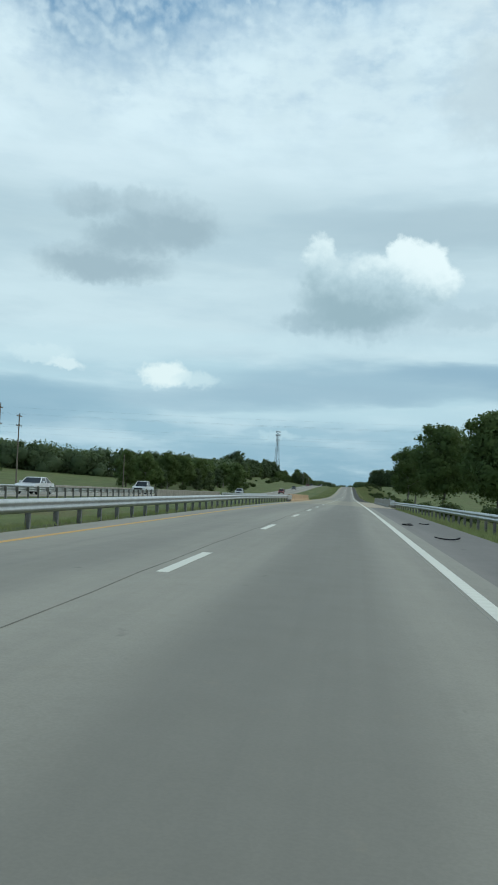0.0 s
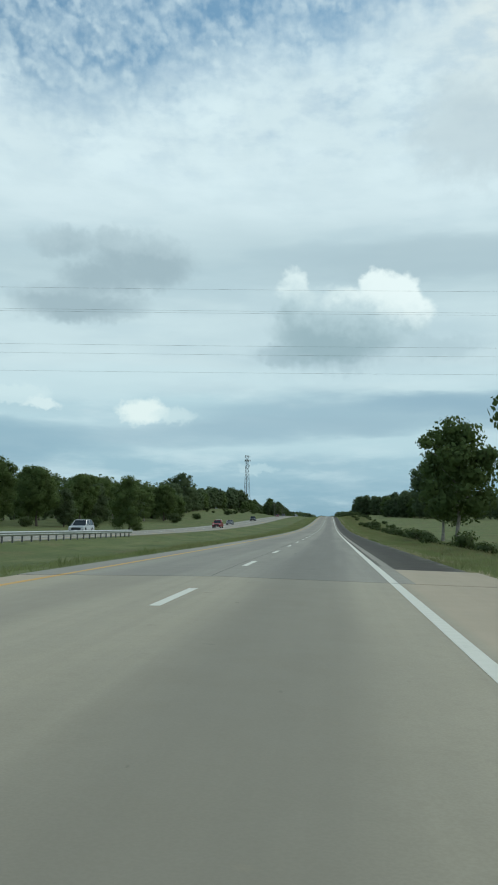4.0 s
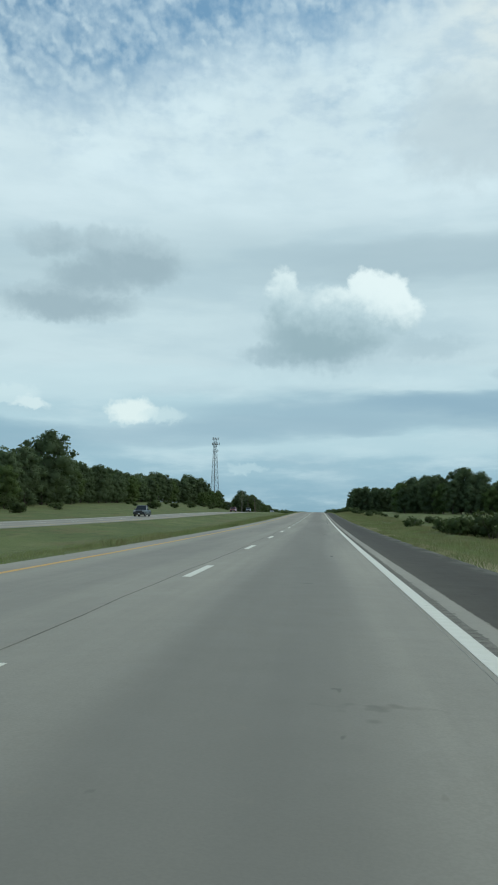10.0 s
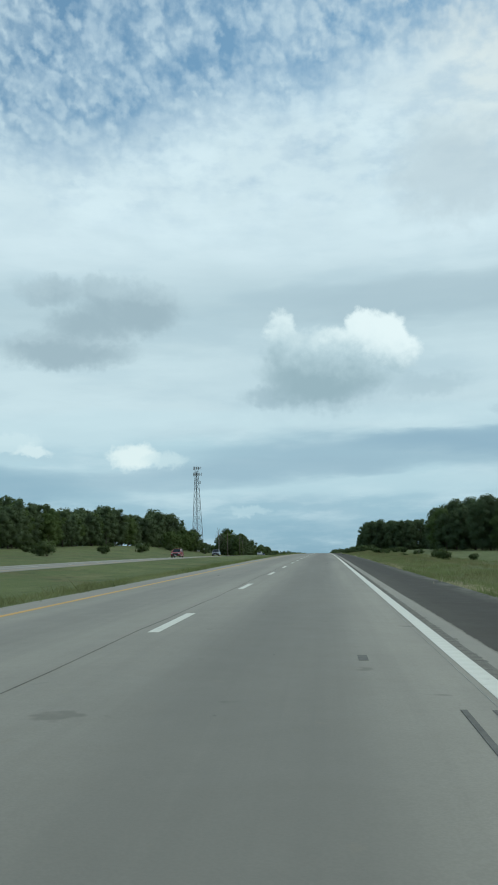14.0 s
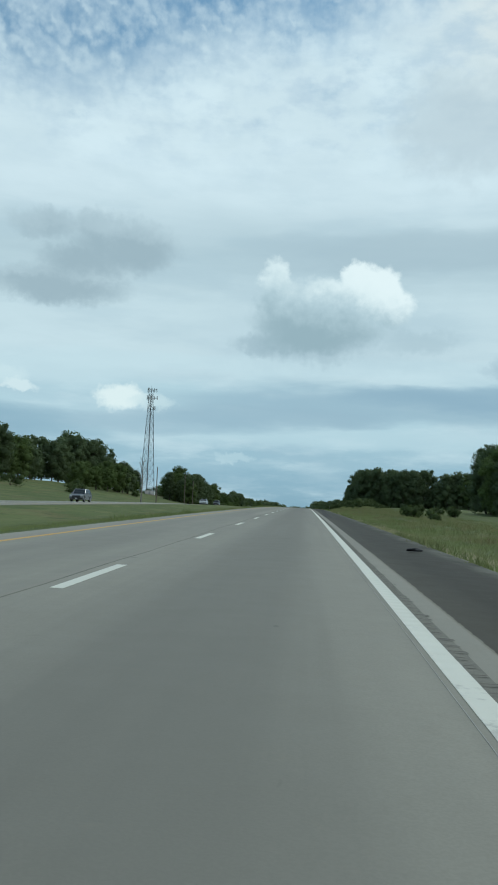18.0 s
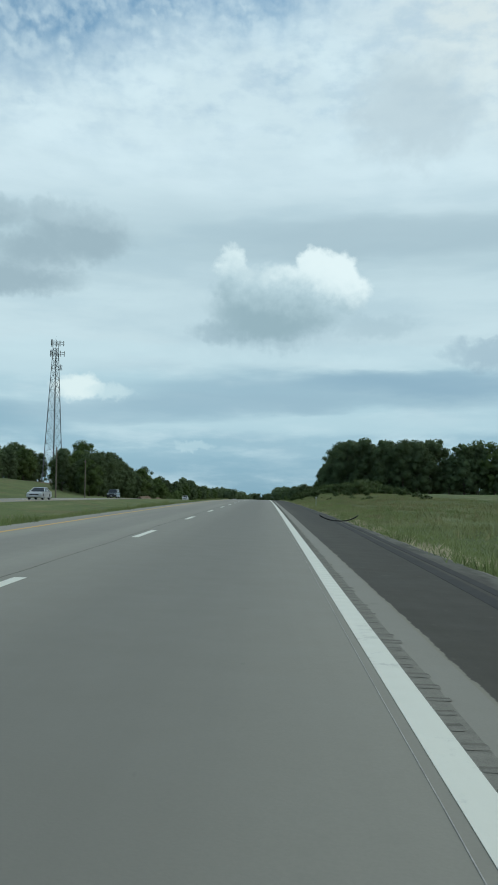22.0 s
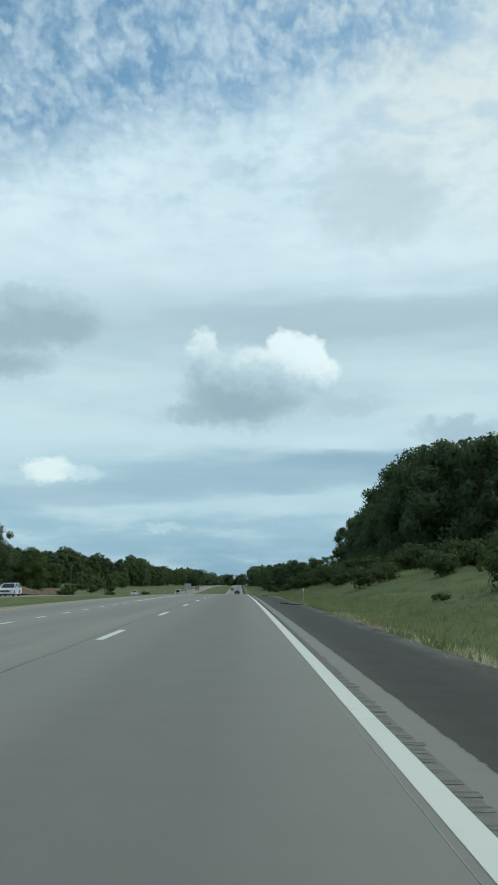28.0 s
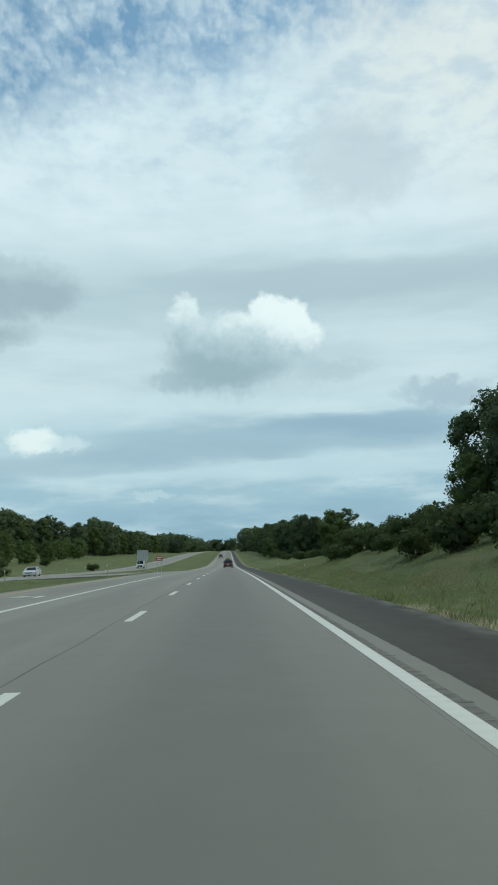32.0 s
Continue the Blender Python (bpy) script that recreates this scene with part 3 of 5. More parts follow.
slab = strip("approach_slab", cols(0.468, 1.5, RIGHT + 0.25), near_y(BRIDGE_B + 0.1, 157.9, 2), lambda x, y: surf(x, y) - 0.004, M_DECK, 0.1)
tagged(slab, "tan concrete approach slab at the end of the bridge", "road shoulder", kind="structure")
edge = strip("gravel_edge", lambda y: (RIGHT - 0.02, RIGHT + 0.25 + 0.12 * math.sin(y * 0.9) + 0.08 * math.sin(y * 2.3)), near_y(158, 1400, 1.5), lambda x, y: surf(x, y) - 0.02 - 0.25 * max(0, x - RIGHT), M_GRAVEL, 0.08)
tagged(edge, "crumbled grey gravel edge along the shoulder", "gravel", kind="structure")
far_road = strip("opposite_road", cols(FAR_A, -25.2, -29.3, -33.4, FAR_B), near_y(-120, 1400, 5) + near_y(1420, 2500, 20), lambda x, y: level(y) + 0.02, M_ROAD, 0.12)
tagged(far_road, "pale concrete carriageway for oncoming traffic", "road", kind="structure")
crossing = strip("median_crossing", cols(FAR_A + 0.01, -20, -16, LEFT - 4.22), near_y(1094, 1122, 4), lambda x, y: level(y) + 0.03 + 0.14 * (x - FAR_A) / (LEFT - 4.2 - FAR_A), M_ROAD, 0.12)
tagged(crossing, "short paved crossing through the grass median", "road", kind="structure")


# ---- road markings, joints and wear ----
def paint(name, x0, x1, y0, y1, mat, parent, lift=0.004, height=surf, step_y=4.0, shift=lambda y: 0.0, label=""):
    ys = near_y(y0, y1, step_y)
    ob = strip(name, lambda y: (x0 + shift(y), x1 + shift(y)), ys, lambda x, y: height(x, y) + lift, mat, 0.003)
    ob.parent = parent
    if label:
        ob["label"] = label
    return ob


def lane_dash(parent, x, y, length=3.35, height=surf):
    ob = paint("lane_dash", x - 0.075, x + 0.075, y, y + length, M_LINE, parent, height=height)
    return ob


for k in range(-10, 118):
    y = 10.2 + 12.192 * k
    host = road if y < BRIDGE_A - 4 else deck if y < BRIDGE_B - 3 else road_b
    lane_dash(host, -3.66, y + (2.2 if k == 5 else 0.0))
far_level = lambda x, y: float(level(y)) + 0.02
for k in range(-8, 105):
    lane_dash(far_road, -29.3, 6.0 + 12.192 * k, height=far_level)
paint("edge_line", -0.09, 0.09, -120, BRIDGE_A, M_LINE, road)
paint("edge_line", -0.09, 0.09, BRIDGE_A + 0.1, BRIDGE_B - 0.1, M_LINE, deck)
paint("edge_line", -0.09, 0.09, BRIDGE_B, 2400, M_LINE, road_b)
paint("yellow_line", -7.24, -7.08, -120, BRIDGE_A, M_YELLOW, road)
paint("yellow_line", -7.24, -7.08, BRIDGE_A + 0.1, BRIDGE_B - 0.1, M_YELLOW, deck)
paint("yellow_line", -7.24, -7.08, BRIDGE_B, 1088, M_YELLOW, road_b, shift=lambda y: -float(widening(y)) * 0.93)
paint("yellow_line", -7.24, -7.08, 1140, 2400, M_YELLOW, road_b)
paint("edge_line", -25.3, -25.15, -120, 1090, M_YELLOW, far_road, height=far_level)
paint("edge_line", -25.3, -25.15, 1126, 2400, M_YELLOW, far_road, height=far_level)
paint("edge_line", -33.5, -33.35, -120, 2400, M_LINE, far_road, height=far_level)
for k in range(17):
    paint("lane_dash", -7.39, -7.27, 866 + 4.1 * k, 867.3 + 4.1 * k, M_LINE, road_b)
paint("bay_line", -7.60, -7.42, 938, 1080, M_LINE, road_b)


def turn_arrow(y):
    """A left-turn arrow painted on the bay."""
    cx = -9.3
    pts = [(0.5, 0), (0.68, 0), (0.68, 1.7), (-0.1, 1.7), (-0.1, 2.15), (-0.75, 1.6), (-0.1, 1.05), (-0.1, 1.5), (0.5, 1.5)]
    verts = [(cx + a, y + b, float(surf(cx + a, y + b)) + 0.006) for a, b in pts]
    me = mesh_from("turn_arrow", verts + [(a, b, c - 0.004) for a, b, c in verts],
                   [(0, 1, 2, 3, 7, 8), (4, 5, 6, 7, 3)] + [(i, i + 9, (i + 1) % 9 + 9, (i + 1) % 9) for i in range(9)])
    me.materials.append(M_LINE)
    ob = new("turn_arrow", me)
    ob.parent = road_b


turn_arrow(979)
turn_arrow(1037)
# joints and tar lines
for host, a, b in ((road, -120, BRIDGE_A - 0.2), (road_b, BRIDGE_B + 0.2, 1250)):
    paint("lane_joint", -3.890, -3.874, a, b, M_JOINT, host, 0.003, shift=lambda y: 0.03 * math.sin(y * 0.31) + 0.02 * math.sin(y * 1.1), step_y=2.0)
    paint("edge_crack", -0.150, -0.145, a, b, M_PALESEAL, host, 0.003, shift=lambda y: 0.006 * math.sin(y * 0.23) + 0.003 * math.sin(y * 1.3), step_y=2.0)
for y in (BRIDGE_A, BRIDGE_B, 98.2, 116.0, 133.8):
    ob = strip("expansion_joint", cols(LEFT + 0.1, RIGHT + 0.2), [y - (0.06 if y in (BRIDGE_A, BRIDGE_B) else 0.015), y + (0.06 if y in (BRIDGE_A, BRIDGE_B) else 0.015)], lambda x, yy: surf(x, yy) + 0.005, M_TAR if y in (BRIDGE_A, BRIDGE_B) else M_LIP_SHADE_JOINT, 0.05)
    ob.parent = deck
paint("milled_strip", 0.088, 0.215, 160, 1160, M_MILLED, road_b, 0.002, shift=lambda y: 0.006 * math.sin(y * 2.1), step_y=1.0)
random.seed(5)
for k in range(26):
    y = random.uniform(165, 1180)
    x = random.uniform(-7.0, -0.8)
    ob = paint("tar_patch", x, x + random.uniform(0.05, 0.14), y, y + random.uniform(0.2, 0.55), M_TYREMARK, road_b, 0.003, step_y=0.3)
# dark wheel marks drifting over the edge of the lane onto the shoulder
for a, b, x0, x1, w in ((414, 456, -0.55, -0.44, 0.045), (414, 456, -0.31, -0.22, 0.04), (547, 561, 0.02, -0.10, 0.06), (640, 742, 0.62, 1.95, 0.20), (640, 742, 0.92, 2.24, 0.16), (742, 885, 1.95, 2.02, 0.16), (742, 885, 2.24, 2.3, 0.13)):
    host = road_b if x0 < 0.4 else shoulder
    drop = (lambda x, y: surf(x, y) + 0.002) if x0 < 0.4 else (lambda x, y: surf(x, y) - 0.012)
    paint("tyre_mark", x0, x0 + w, a, b, M_TYREMARK if x0 < 0.4 else M_SKID, host, 0.003, height=drop, step_y=3.0,
          shift=lambda y, a=a, b=b, x0=x0, x1=x1: (x1 - x0) * float(ease(y, a, b)) + 0.012 * math.sin(y * 0.4))


def rumble_strip(y0, y1):
    """Milled grooves beside the edge line: each is a shallow rounded dish with a worn outer end."""
    verts, faces = [], []
    y, k = y0, 0
    while y < y1:
        wide = 0.125 + 0.03 * math.sin(y * 3.7) + 0.015 * math.sin(y * 9.1)
        long = 0.11 + 0.03 * math.sin(y * 5.1)
        for u, inset, dz in ((0.0, 0.025, 0.0045), (0.3, 0.006, 0.0030), (0.72, 0.0, 0.0026), (1.0, 0.018, 0.0045)):
            for q in (0.0, 0.5, 1.0):
                x = 0.094 + inset * 0.3 + (wide - inset) * q
                yy = y + u * long + 0.012 * q * math.sin(y * 2.3)
                verts.append((x, yy, float(surf(x, yy)) + dz))
        faces += [(k + i * 3 + j, k + i * 3 + j + 1, k + i * 3 + j + 4, k + i * 3 + j + 3) for i in range(3) for j in range(2)]
        k += 12
        y += 0.305
    me = mesh_from("rumble_strip", verts, faces)
    me.materials.append(M_DISH)
    # the far faces of each dish carry its inner shade as a darker colour
    me.materials.append(M_LIP_SHADE_JOINT)
    me.polygons.foreach_set("material_index", [1 if i % 6 > 3 else 0 for i in range(len(faces))])
    tagged(new("rumble_strip", me), "milled rumble strip grooves along the white edge line", "rumble strip", kind="stuff")


rumble_strip(160, 1160)


def earth_patch(name, x0, x1, y0, y1, rise, label):
    """Bare earth with a ragged outline, lying on the open ground."""
    rng = random.Random(int(y0))
    n, m = 14, 26
    verts, faces = [], []
    for j in range(m + 1):
        v = j / m
        wob = 0.12 * math.sin(j * 1.3) + 0.08 * math.sin(j * 2.9 + 1)
        taper = math.sin(math.pi * (0.06 + 0.88 * v)) ** 0.4
        for i in range(n + 1):
            u = i / n - 0.5
            x = (x0 + x1) / 2 + (x1 - x0) * (u * taper + wob * 0.25)
            y = y0 + (y1 - y0) * v
            top = rise * max(0.0, 1 - (2 * abs(u)) ** 2) * taper
            verts.append((x, y, float(terrain(x, y)) + 0.05 + top * (0.8 + 0.4 * rng.random())))
    for j in range(m):
        for i in range(n):
            a = j * (n + 1) + i
            faces.append((a, a + 1, a + n + 2, a + n + 1))
    me = mesh_from(name, verts, faces)
    me.materials.append(M_EARTH)
    tagged(new(name, me), label, "earth", kind="structure")


earth_patch("earth_bank", -49.0, -43.0, 1008, 1078, 1.6, "brown eroded earth bank beside the opposite road")
earth_patch("earth_bank_far", -50.0, -45.0, 1086, 1128, 1.3, "low brown earth bank below the trees")
earth_patch("dirt_yard", -100.0, -72.0, 1008, 1056, 0.1, "bare brown dirt yard at the foot of the tower")
# ---- mesh helpers ----
def part(name, bm, mat, parent, label=""):
    me = bpy.data.meshes.new(name)
    bm.to_mesh(me)
    bm.free()
    me.materials.append(mat)
    ob = new(name, me)
    ob.parent = parent
    if label:
        ob["label"] = label
    return ob


def box(bm, x0, x1, y0, y1, z0, z1, bevel=0.0, m=None):
    r = bmesh.ops.create_cube(bm, size=1)
    vs = r["verts"]
    bmesh.ops.transform(bm, matrix=Matrix.Translation(((x0 + x1) / 2, (y0 + y1) / 2, (z0 + z1) / 2)) @ Matrix.Diagonal((x1 - x0, y1 - y0, z1 - z0, 1)), verts=vs)
    if bevel:
        edges = list({e for v in vs for e in v.link_edges})
        r = bmesh.ops.bevel(bm, geom=edges, offset=bevel, segments=2, affect="EDGES")
        vs = list({v for f in r["faces"] for v in f.verts} | {v for v in vs if v.is_valid})
    if m is not None:
        bmesh.ops.transform(bm, matrix=m, verts=vs)
    return bm


def tube(bm, a, b, r0, r1=None, n=8, cap=True):
    a, b = Vector(a), Vector(b)
    d = b - a
    r = bmesh.ops.create_cone(bm, cap_ends=cap, segments=n, radius1=r0, radius2=r0 if r1 is None else r1, depth=d.length)
    m = Matrix.Translation((a + b) / 2) @ d.to_track_quat("Z", "Y").to_matrix().to_4x4()
    bmesh.ops.transform(bm, matrix=m, verts=r["verts"])
    return bm


def empty(name, m, label, category, group=""):
    ob = new(name)
    ob.empty_display_size = 0.2
    ob.matrix_world = m
    return tagged(ob, label, category, group)


def put_mesh(name, verts, faces, mat, parent=None, normals=None):
    """A mesh out of arrays; faces of three or four corners."""
    me = bpy.data.meshes.new(name)
    faces = np.asarray(faces)
    n, k = faces.shape
    me.vertices.add(len(verts))
    me.vertices.foreach_set("co", np.asarray(verts, np.float32).ravel())
    me.loops.add(n * k)
    me.loops.foreach_set("vertex_index", faces.astype(np.int32).ravel())
    me.polygons.add(n)
    me.polygons.foreach_set("loop_start", np.arange(0, n * k, k, dtype=np.int32))
    me.update(calc_edges=True)
    if normals is not None:
        me.attributes.new("custom_normal", "FLOAT_VECTOR", "POINT").data.foreach_set("vector", np.asarray(normals, np.float32).ravel())
    me.materials.append(mat)
    ob = new(name, me)
    ob.parent = parent
    return ob


def ico(level):
    b = bmesh.new()
    bmesh.ops.create_icosphere(b, subdivisions=level, radius=1)
    v = np.array([q.co[:] for q in b.verts])
    f = np.array([[q.index for q in p.verts] for p in b.faces])
    b.free()
    return v, f


ICO = {1: ico(1), 2: ico(2)}


def foliage(rng, lobes, leaf, per_area, core=0.80, fine=1):
    """Crown geometry: knobbly cores inside, many small leaves round them. Returns corners, triangles and normals."""
    V, F, Q, k = [], [], [], 0
    iv, fc = ICO[fine]
    for cx, cy, cz, r, flat in lobes:
        bump = 1 + 0.16 * np.sin(iv @ rng.normal(size=3) * 4) + 0.10 * np.sin(iv @ rng.normal(size=3) * 7)
        if core:
            V.append(iv * (r * core * bump)[:, None] * np.array([1, 1, flat]) + (cx, cy, cz))
            Q.append(iv)
            F.append(fc + k)
            k += len(iv)
        n = int(per_area * r * r)
        d = rng.normal(size=(n, 3))
        d[:, 2] += 0.25
        d /= np.linalg.norm(d, axis=1)[:, None]
        rad = r * (core + (1.18 - core) * rng.random(n) ** 0.8) if core else r * rng.random(n) ** 0.4
        c = d * rad[:, None] * np.array([1, 1, flat]) + (cx, cy, cz)
        nrm = d + rng.normal(size=(n, 3)) * 0.5
        nrm /= np.linalg.norm(nrm, axis=1)[:, None]
        t = np.cross(nrm, rng.normal(size=(n, 3)))
        t /= np.linalg.norm(t, axis=1)[:, None] + 1e-9
        b = np.cross(nrm, t)
        s = leaf * (0.5 + 1.0 * rng.random(n))[:, None]
        e = 0.62 + 0.3 * rng.random(n)[:, None]
        p = np.stack([c - t * s, c - b * s * e, c + t * s * (0.8 + 0.4 * e), c + b * s * e * 0.8], 1)
        V.append(p.reshape(-1, 3))
        # leaves are lit mostly by the way their bough faces
        soft = d * 0.8 + nrm * 0.35
        soft /= np.linalg.norm(soft, axis=1)[:, None]
        Q.append(np.repeat(soft, 4, 0))
        i = np.arange(n)[:, None] * 4 + k
        F.append(np.concatenate([i, i + 1, i + 2], 1))
        F.append(np.concatenate([i, i + 2, i + 3], 1))
        k += 4 * n
    return np.concatenate(V), np.concatenate(F), np.concatenate(Q)


def crown_lobes(rng, h, r, low, n):
    """Lobes of an uneven crown between the heights low and h: large ones inside, small ones breaking the outline."""
    out = []
    mid, half = (low + h) / 2, (h - low) / 2
    for i in range(n):
        a = i * 2.4 + rng.uniform(-0.6, 0.6)
        u = (i + 0.5) / n * 1.96 - 0.98
        ring = math.sqrt(max(0.04, 1 - abs(u + 0.12) ** 2.4))
        rr = r * rng.uniform(0.24, 0.44)
        q = (r - rr * 0.6) * ring * rng.uniform(0.62, 1.08)
        out.append((q * math.cos(a), q * math.sin(a), mid + u * (half - rr * 0.5) + rng.uniform(-0.4, 0.4), rr, rng.uniform(0.7, 0.95)))
    for i in range(n // 3):
        a, u = rng.uniform(0, 6.28), rng.uniform(0.1, 0.98)
        ring = math.sqrt(max(0.04, 1 - u * u))
        out.append((r * ring * math.cos(a), r * ring * math.sin(a), mid + u * half, r * rng.uniform(0.12, 0.2), 0.85))
    out.append((0, 0, mid, r * 0.55, half / r * 0.85))
    return out


def trunk_mesh(bm, rng, h, r, low, limbs):
    """A tapered, slightly bent trunk with a flare and some limbs."""
    p, q = Vector((0, 0, -0.4)), None
    n = 5
    bend = [Vector((rng.uniform(-.25, .25), rng.uniform(-.25, .25), 0)) for _ in range(n)]
    top = h * 0.72
    for i in range(n):
        q = Vector((bend[i].x, bend[i].y, top * (i + 1) / n))
        tube(bm, p, q, r * (1.35 if i == 0 else 1 - 0.17 * i), r * (1 - 0.17 * (i + 1)), 8)
        p = q
    for i in range(limbs):
        z = low + (top - low) * (i + 0.3) / limbs
        a = i * 2.4 + rng.uniform(-.5, .5)
        e = Vector((math.cos(a), math.sin(a), 0.55)) * (h * 0.2)
        s = Vector((0, 0, z))
        tube(bm, s, s + e, r * 0.36, r * 0.12, 6)
    return bm


def make_tree(kind, seed, h, r, low, lobes, leaf, dens, mat, bark, label, trunk_r=0.28, core=0.46, fine=1):
    rng = np.random.default_rng(seed)
    ob = empty(kind, pose(0, 0, 0), label, "tree", "roadside trees")
    bm = bmesh.new()
    trunk_mesh(bm, rng, h, trunk_r, low, 7)
    part("trunk", bm, bark, ob)
    v, f, q = foliage(rng, crown_lobes(rng, h, r, low, lobes), leaf, dens, core, fine)
    put_mesh("crown", v, f, mat, ob, q)
    return ob


OAK = "tall dark green broad-leaved tree at the edge of the wood"
SIZE = (19.0, 17.0, 20.5, 15.0, 9.0)
PROTO = [
    make_tree("oak_tree", 1, 19.0, 6.6, 0.6, 22, 0.30, 36, M_LEAF, M_BARK, OAK, 0.28, 0.62, 2),
    make_tree("oak_tree", 2, 17.0, 5.6, 0.4, 20, 0.29, 40, M_LEAF, M_BARK, OAK, 0.28, 0.62, 2),
    make_tree("oak_tree", 3, 20.5, 5.4, 0.8, 22, 0.29, 40, M_LEAF, M_BARK, OAK, 0.28, 0.62, 2),
    make_tree("ash_tree", 4, 15.0, 5.2, 0.3, 18, 0.28, 42, M_LEAF2, M_BARK, "mid-green leafy tree with a rounded crown beside the road", 0.28, 0.62, 2),
    make_tree("young_tree", 5, 9.0, 3.8, 0.5, 14, 0.22, 64, M_LEAF2, M_BARK, "young light green tree growing in rough grass", 0.14, 0.62, 2),
]
NEAR_OAK = "tall dark green oak at the front of the roadside wood"
NEAR = [
    make_tree("oak_tree", 6, 19.0, 6.4, 0.4, 26, 0.21, 105, M_LEAF, M_BARK, NEAR_OAK, 0.3, 0.5, 2),
    make_tree("oak_tree", 7, 17.0, 5.6, 0.3, 22, 0.20, 118, M_LEAF, M_BARK, NEAR_OAK, 0.26, 0.5, 2),
    make_tree("oak_tree", 8, 20.5, 5.6, 0.4, 26, 0.21, 112, M_LEAF, M_BARK, NEAR_OAK, 0.3, 0.5, 2),
    make_tree("ash_tree", 9, 15.0, 5.2, 0.2, 20, 0.19, 125, M_LEAF2, M_BARK, "mid-green ash with a full crown at the roadside", 0.24, 0.5, 2),
]
# open-grown trees by the field, with gaps and bare trunks showing
OPEN = [
    make_tree("field_tree", 11, 15.5, 5.2, 3.4, 26, 0.22, 95, M_LEAF2, M_PALEBARK, "tall roadside tree with pale bare trunk and airy crown", 0.30, 0.40, 2),
    make_tree("field_tree", 12, 18.5, 6.6, 3.4, 30, 0.24, 90, M_LEAF2, M_BARK, "large airy roadside tree standing in the rough verge", 0.36, 0.45, 2),
    make_tree("field_tree", 13, 19.0, 6.4, 4.2, 28, 0.24, 95, M_LEAF, M_PALEBARK, "tall tree with pale forked trunks beside the field", 0.34, 0.45, 2),
]
USED = {}


def plant(proto, x, y, s=1.0, turn=0.0, sink=0.15):
    """First use moves the prototype itself, later ones copy it."""
    m = pose(x, y, float(terrain(x, y)) - sink, 0, 0, turn) @ Matrix.Diagonal((s, s, s, 1))
    if proto.name not in USED:
        USED[proto.name] = (proto, m)
        return proto
    return copy_thing(proto, m)


random.seed(21)
INNER = []


def wood(line, depth_rows, gap, lo, hi, side, kinds=(0, 1, 2, 3), jitter=2.2, near=False):
    """Trees along a front line, then rows behind it. side: -1 or 1, the way that the wood deepens in x."""
    pts = [Vector(p) for p in line]
    for row in range(depth_rows):
        carry = random.uniform(0, gap)
        for a, b in zip(pts, pts[1:]):
            seg = (b - a).length
            d = carry
            while d < seg:
                p = a.lerp(b, d / seg)
                x = p.x + side * row * 7.0 + random.uniform(-jitter, jitter)
                y = p.y + random.uniform(-jitter, jitter)
                k = random.choice(kinds)
                pr = NEAR[k] if near else PROTO[k]
                inner = row > 0 and not near
                full = SIZE[k]
                want = (random.uniform(lo, hi) + row * 0.7) * (1 + 0.11 * math.sin(y * 0.071 + 1.3) + 0.07 * math.sin(y * 0.19 + x * 0.05)) * (0.72 if row == 0 and random.random() < 0.22 else 1.0)
                if inner:
                    sc = want / full
                    INNER.append((k, pose(x, y, float(terrain(x, y)) - 0.15, 0, 0, random.uniform(0, 360)) @ Matrix.Diagonal((sc, sc, sc, 1))))
                else:
                    plant(pr, x, y, want / full, random.uniform(0, 360))
                d += gap * random.uniform(0.8, 1.25)
            carry = d - seg


# left of the far carriageway
for i in range(27):
    y = 258 + 7.6 * i + random.uniform(-2.5, 2.5)
    x = -61 + 3.0 * math.sin(y * 0.045) + random.uniform(-2.5, 2.5) - (9.0 if i % 4 == 1 else 0.0)
    h = random.uniform(7.5, 12.5) * (0.6 if i % 5 == 3 else 1.0)
    pr, full = ((OPEN[0], 15.5), (NEAR[3], 15.0), (OPEN[1], 18.5), (NEAR[1], 17.0))[i % 4]
    plant(pr, x, y, h / full, random.uniform(0, 360))
wood([(-78, 300), (-80, 380), (-76, 456)], 1, 9, 8, 11, -1, (3, 1, 4))
wood([(-66, 470), (-74, 540), (-82, 620), (-88, 700), (-92, 790)], 2, 7.5, 10, 14, -1)
wood([(-92, 800), (-88, 860), (-77, 908)], 2, 7.5, 13, 16, -1)
wood([(-52, 942), (-53, 1000), (-55, 1070)], 2, 8, 10.5, 13.8, -1, near=True)
wood([(-57, 1074), (-56, 1112)], 2, 7, 10, 11.5, -1, (0, 1, 2, 3), near=True)
wood([(-56, 1120), (-57, 1142)], 2, 6, 7.5, 9, -1, (3, 1), near=True)
wood([(-150, 1385), (-128, 1398), (-112, 1412), (-98, 1436), (-84, 1456)], 2, 6.0, 17, 19.5, -1)
wood([(-80, 1462), (-72, 1472)], 2, 8, 17, 20, -1)
wood([(-71, 1480), (-69, 1535)], 2, 7, 15.5, 18, -1)
wood([(-68, 1545), (-66, 1642)], 2, 7.5, 12.5, 15, -1)
wood([(-64, 1235), (-67, 1320), (-72, 1440)], 1, 8, 6, 9, -1, (3, 4, 4))
wood([(-88, 918), (-103, 1000), (-100, 1080)], 2, 7.5, 12, 15, -1)
wood([(-72, 830), (-68, 870), (-64, 905)], 1, 7, 8, 10.5, -1, (3, 1, 4))
wood([(-64, 1655), (-58, 1780), (-50, 1900)], 1, 13, 10, 14, -1)
# right: clumps at the end of the field, then the tall wood across it
wood([(150, 600), (100, 660), (62, 702)], 2, 7, 11.5, 14.5, 1)
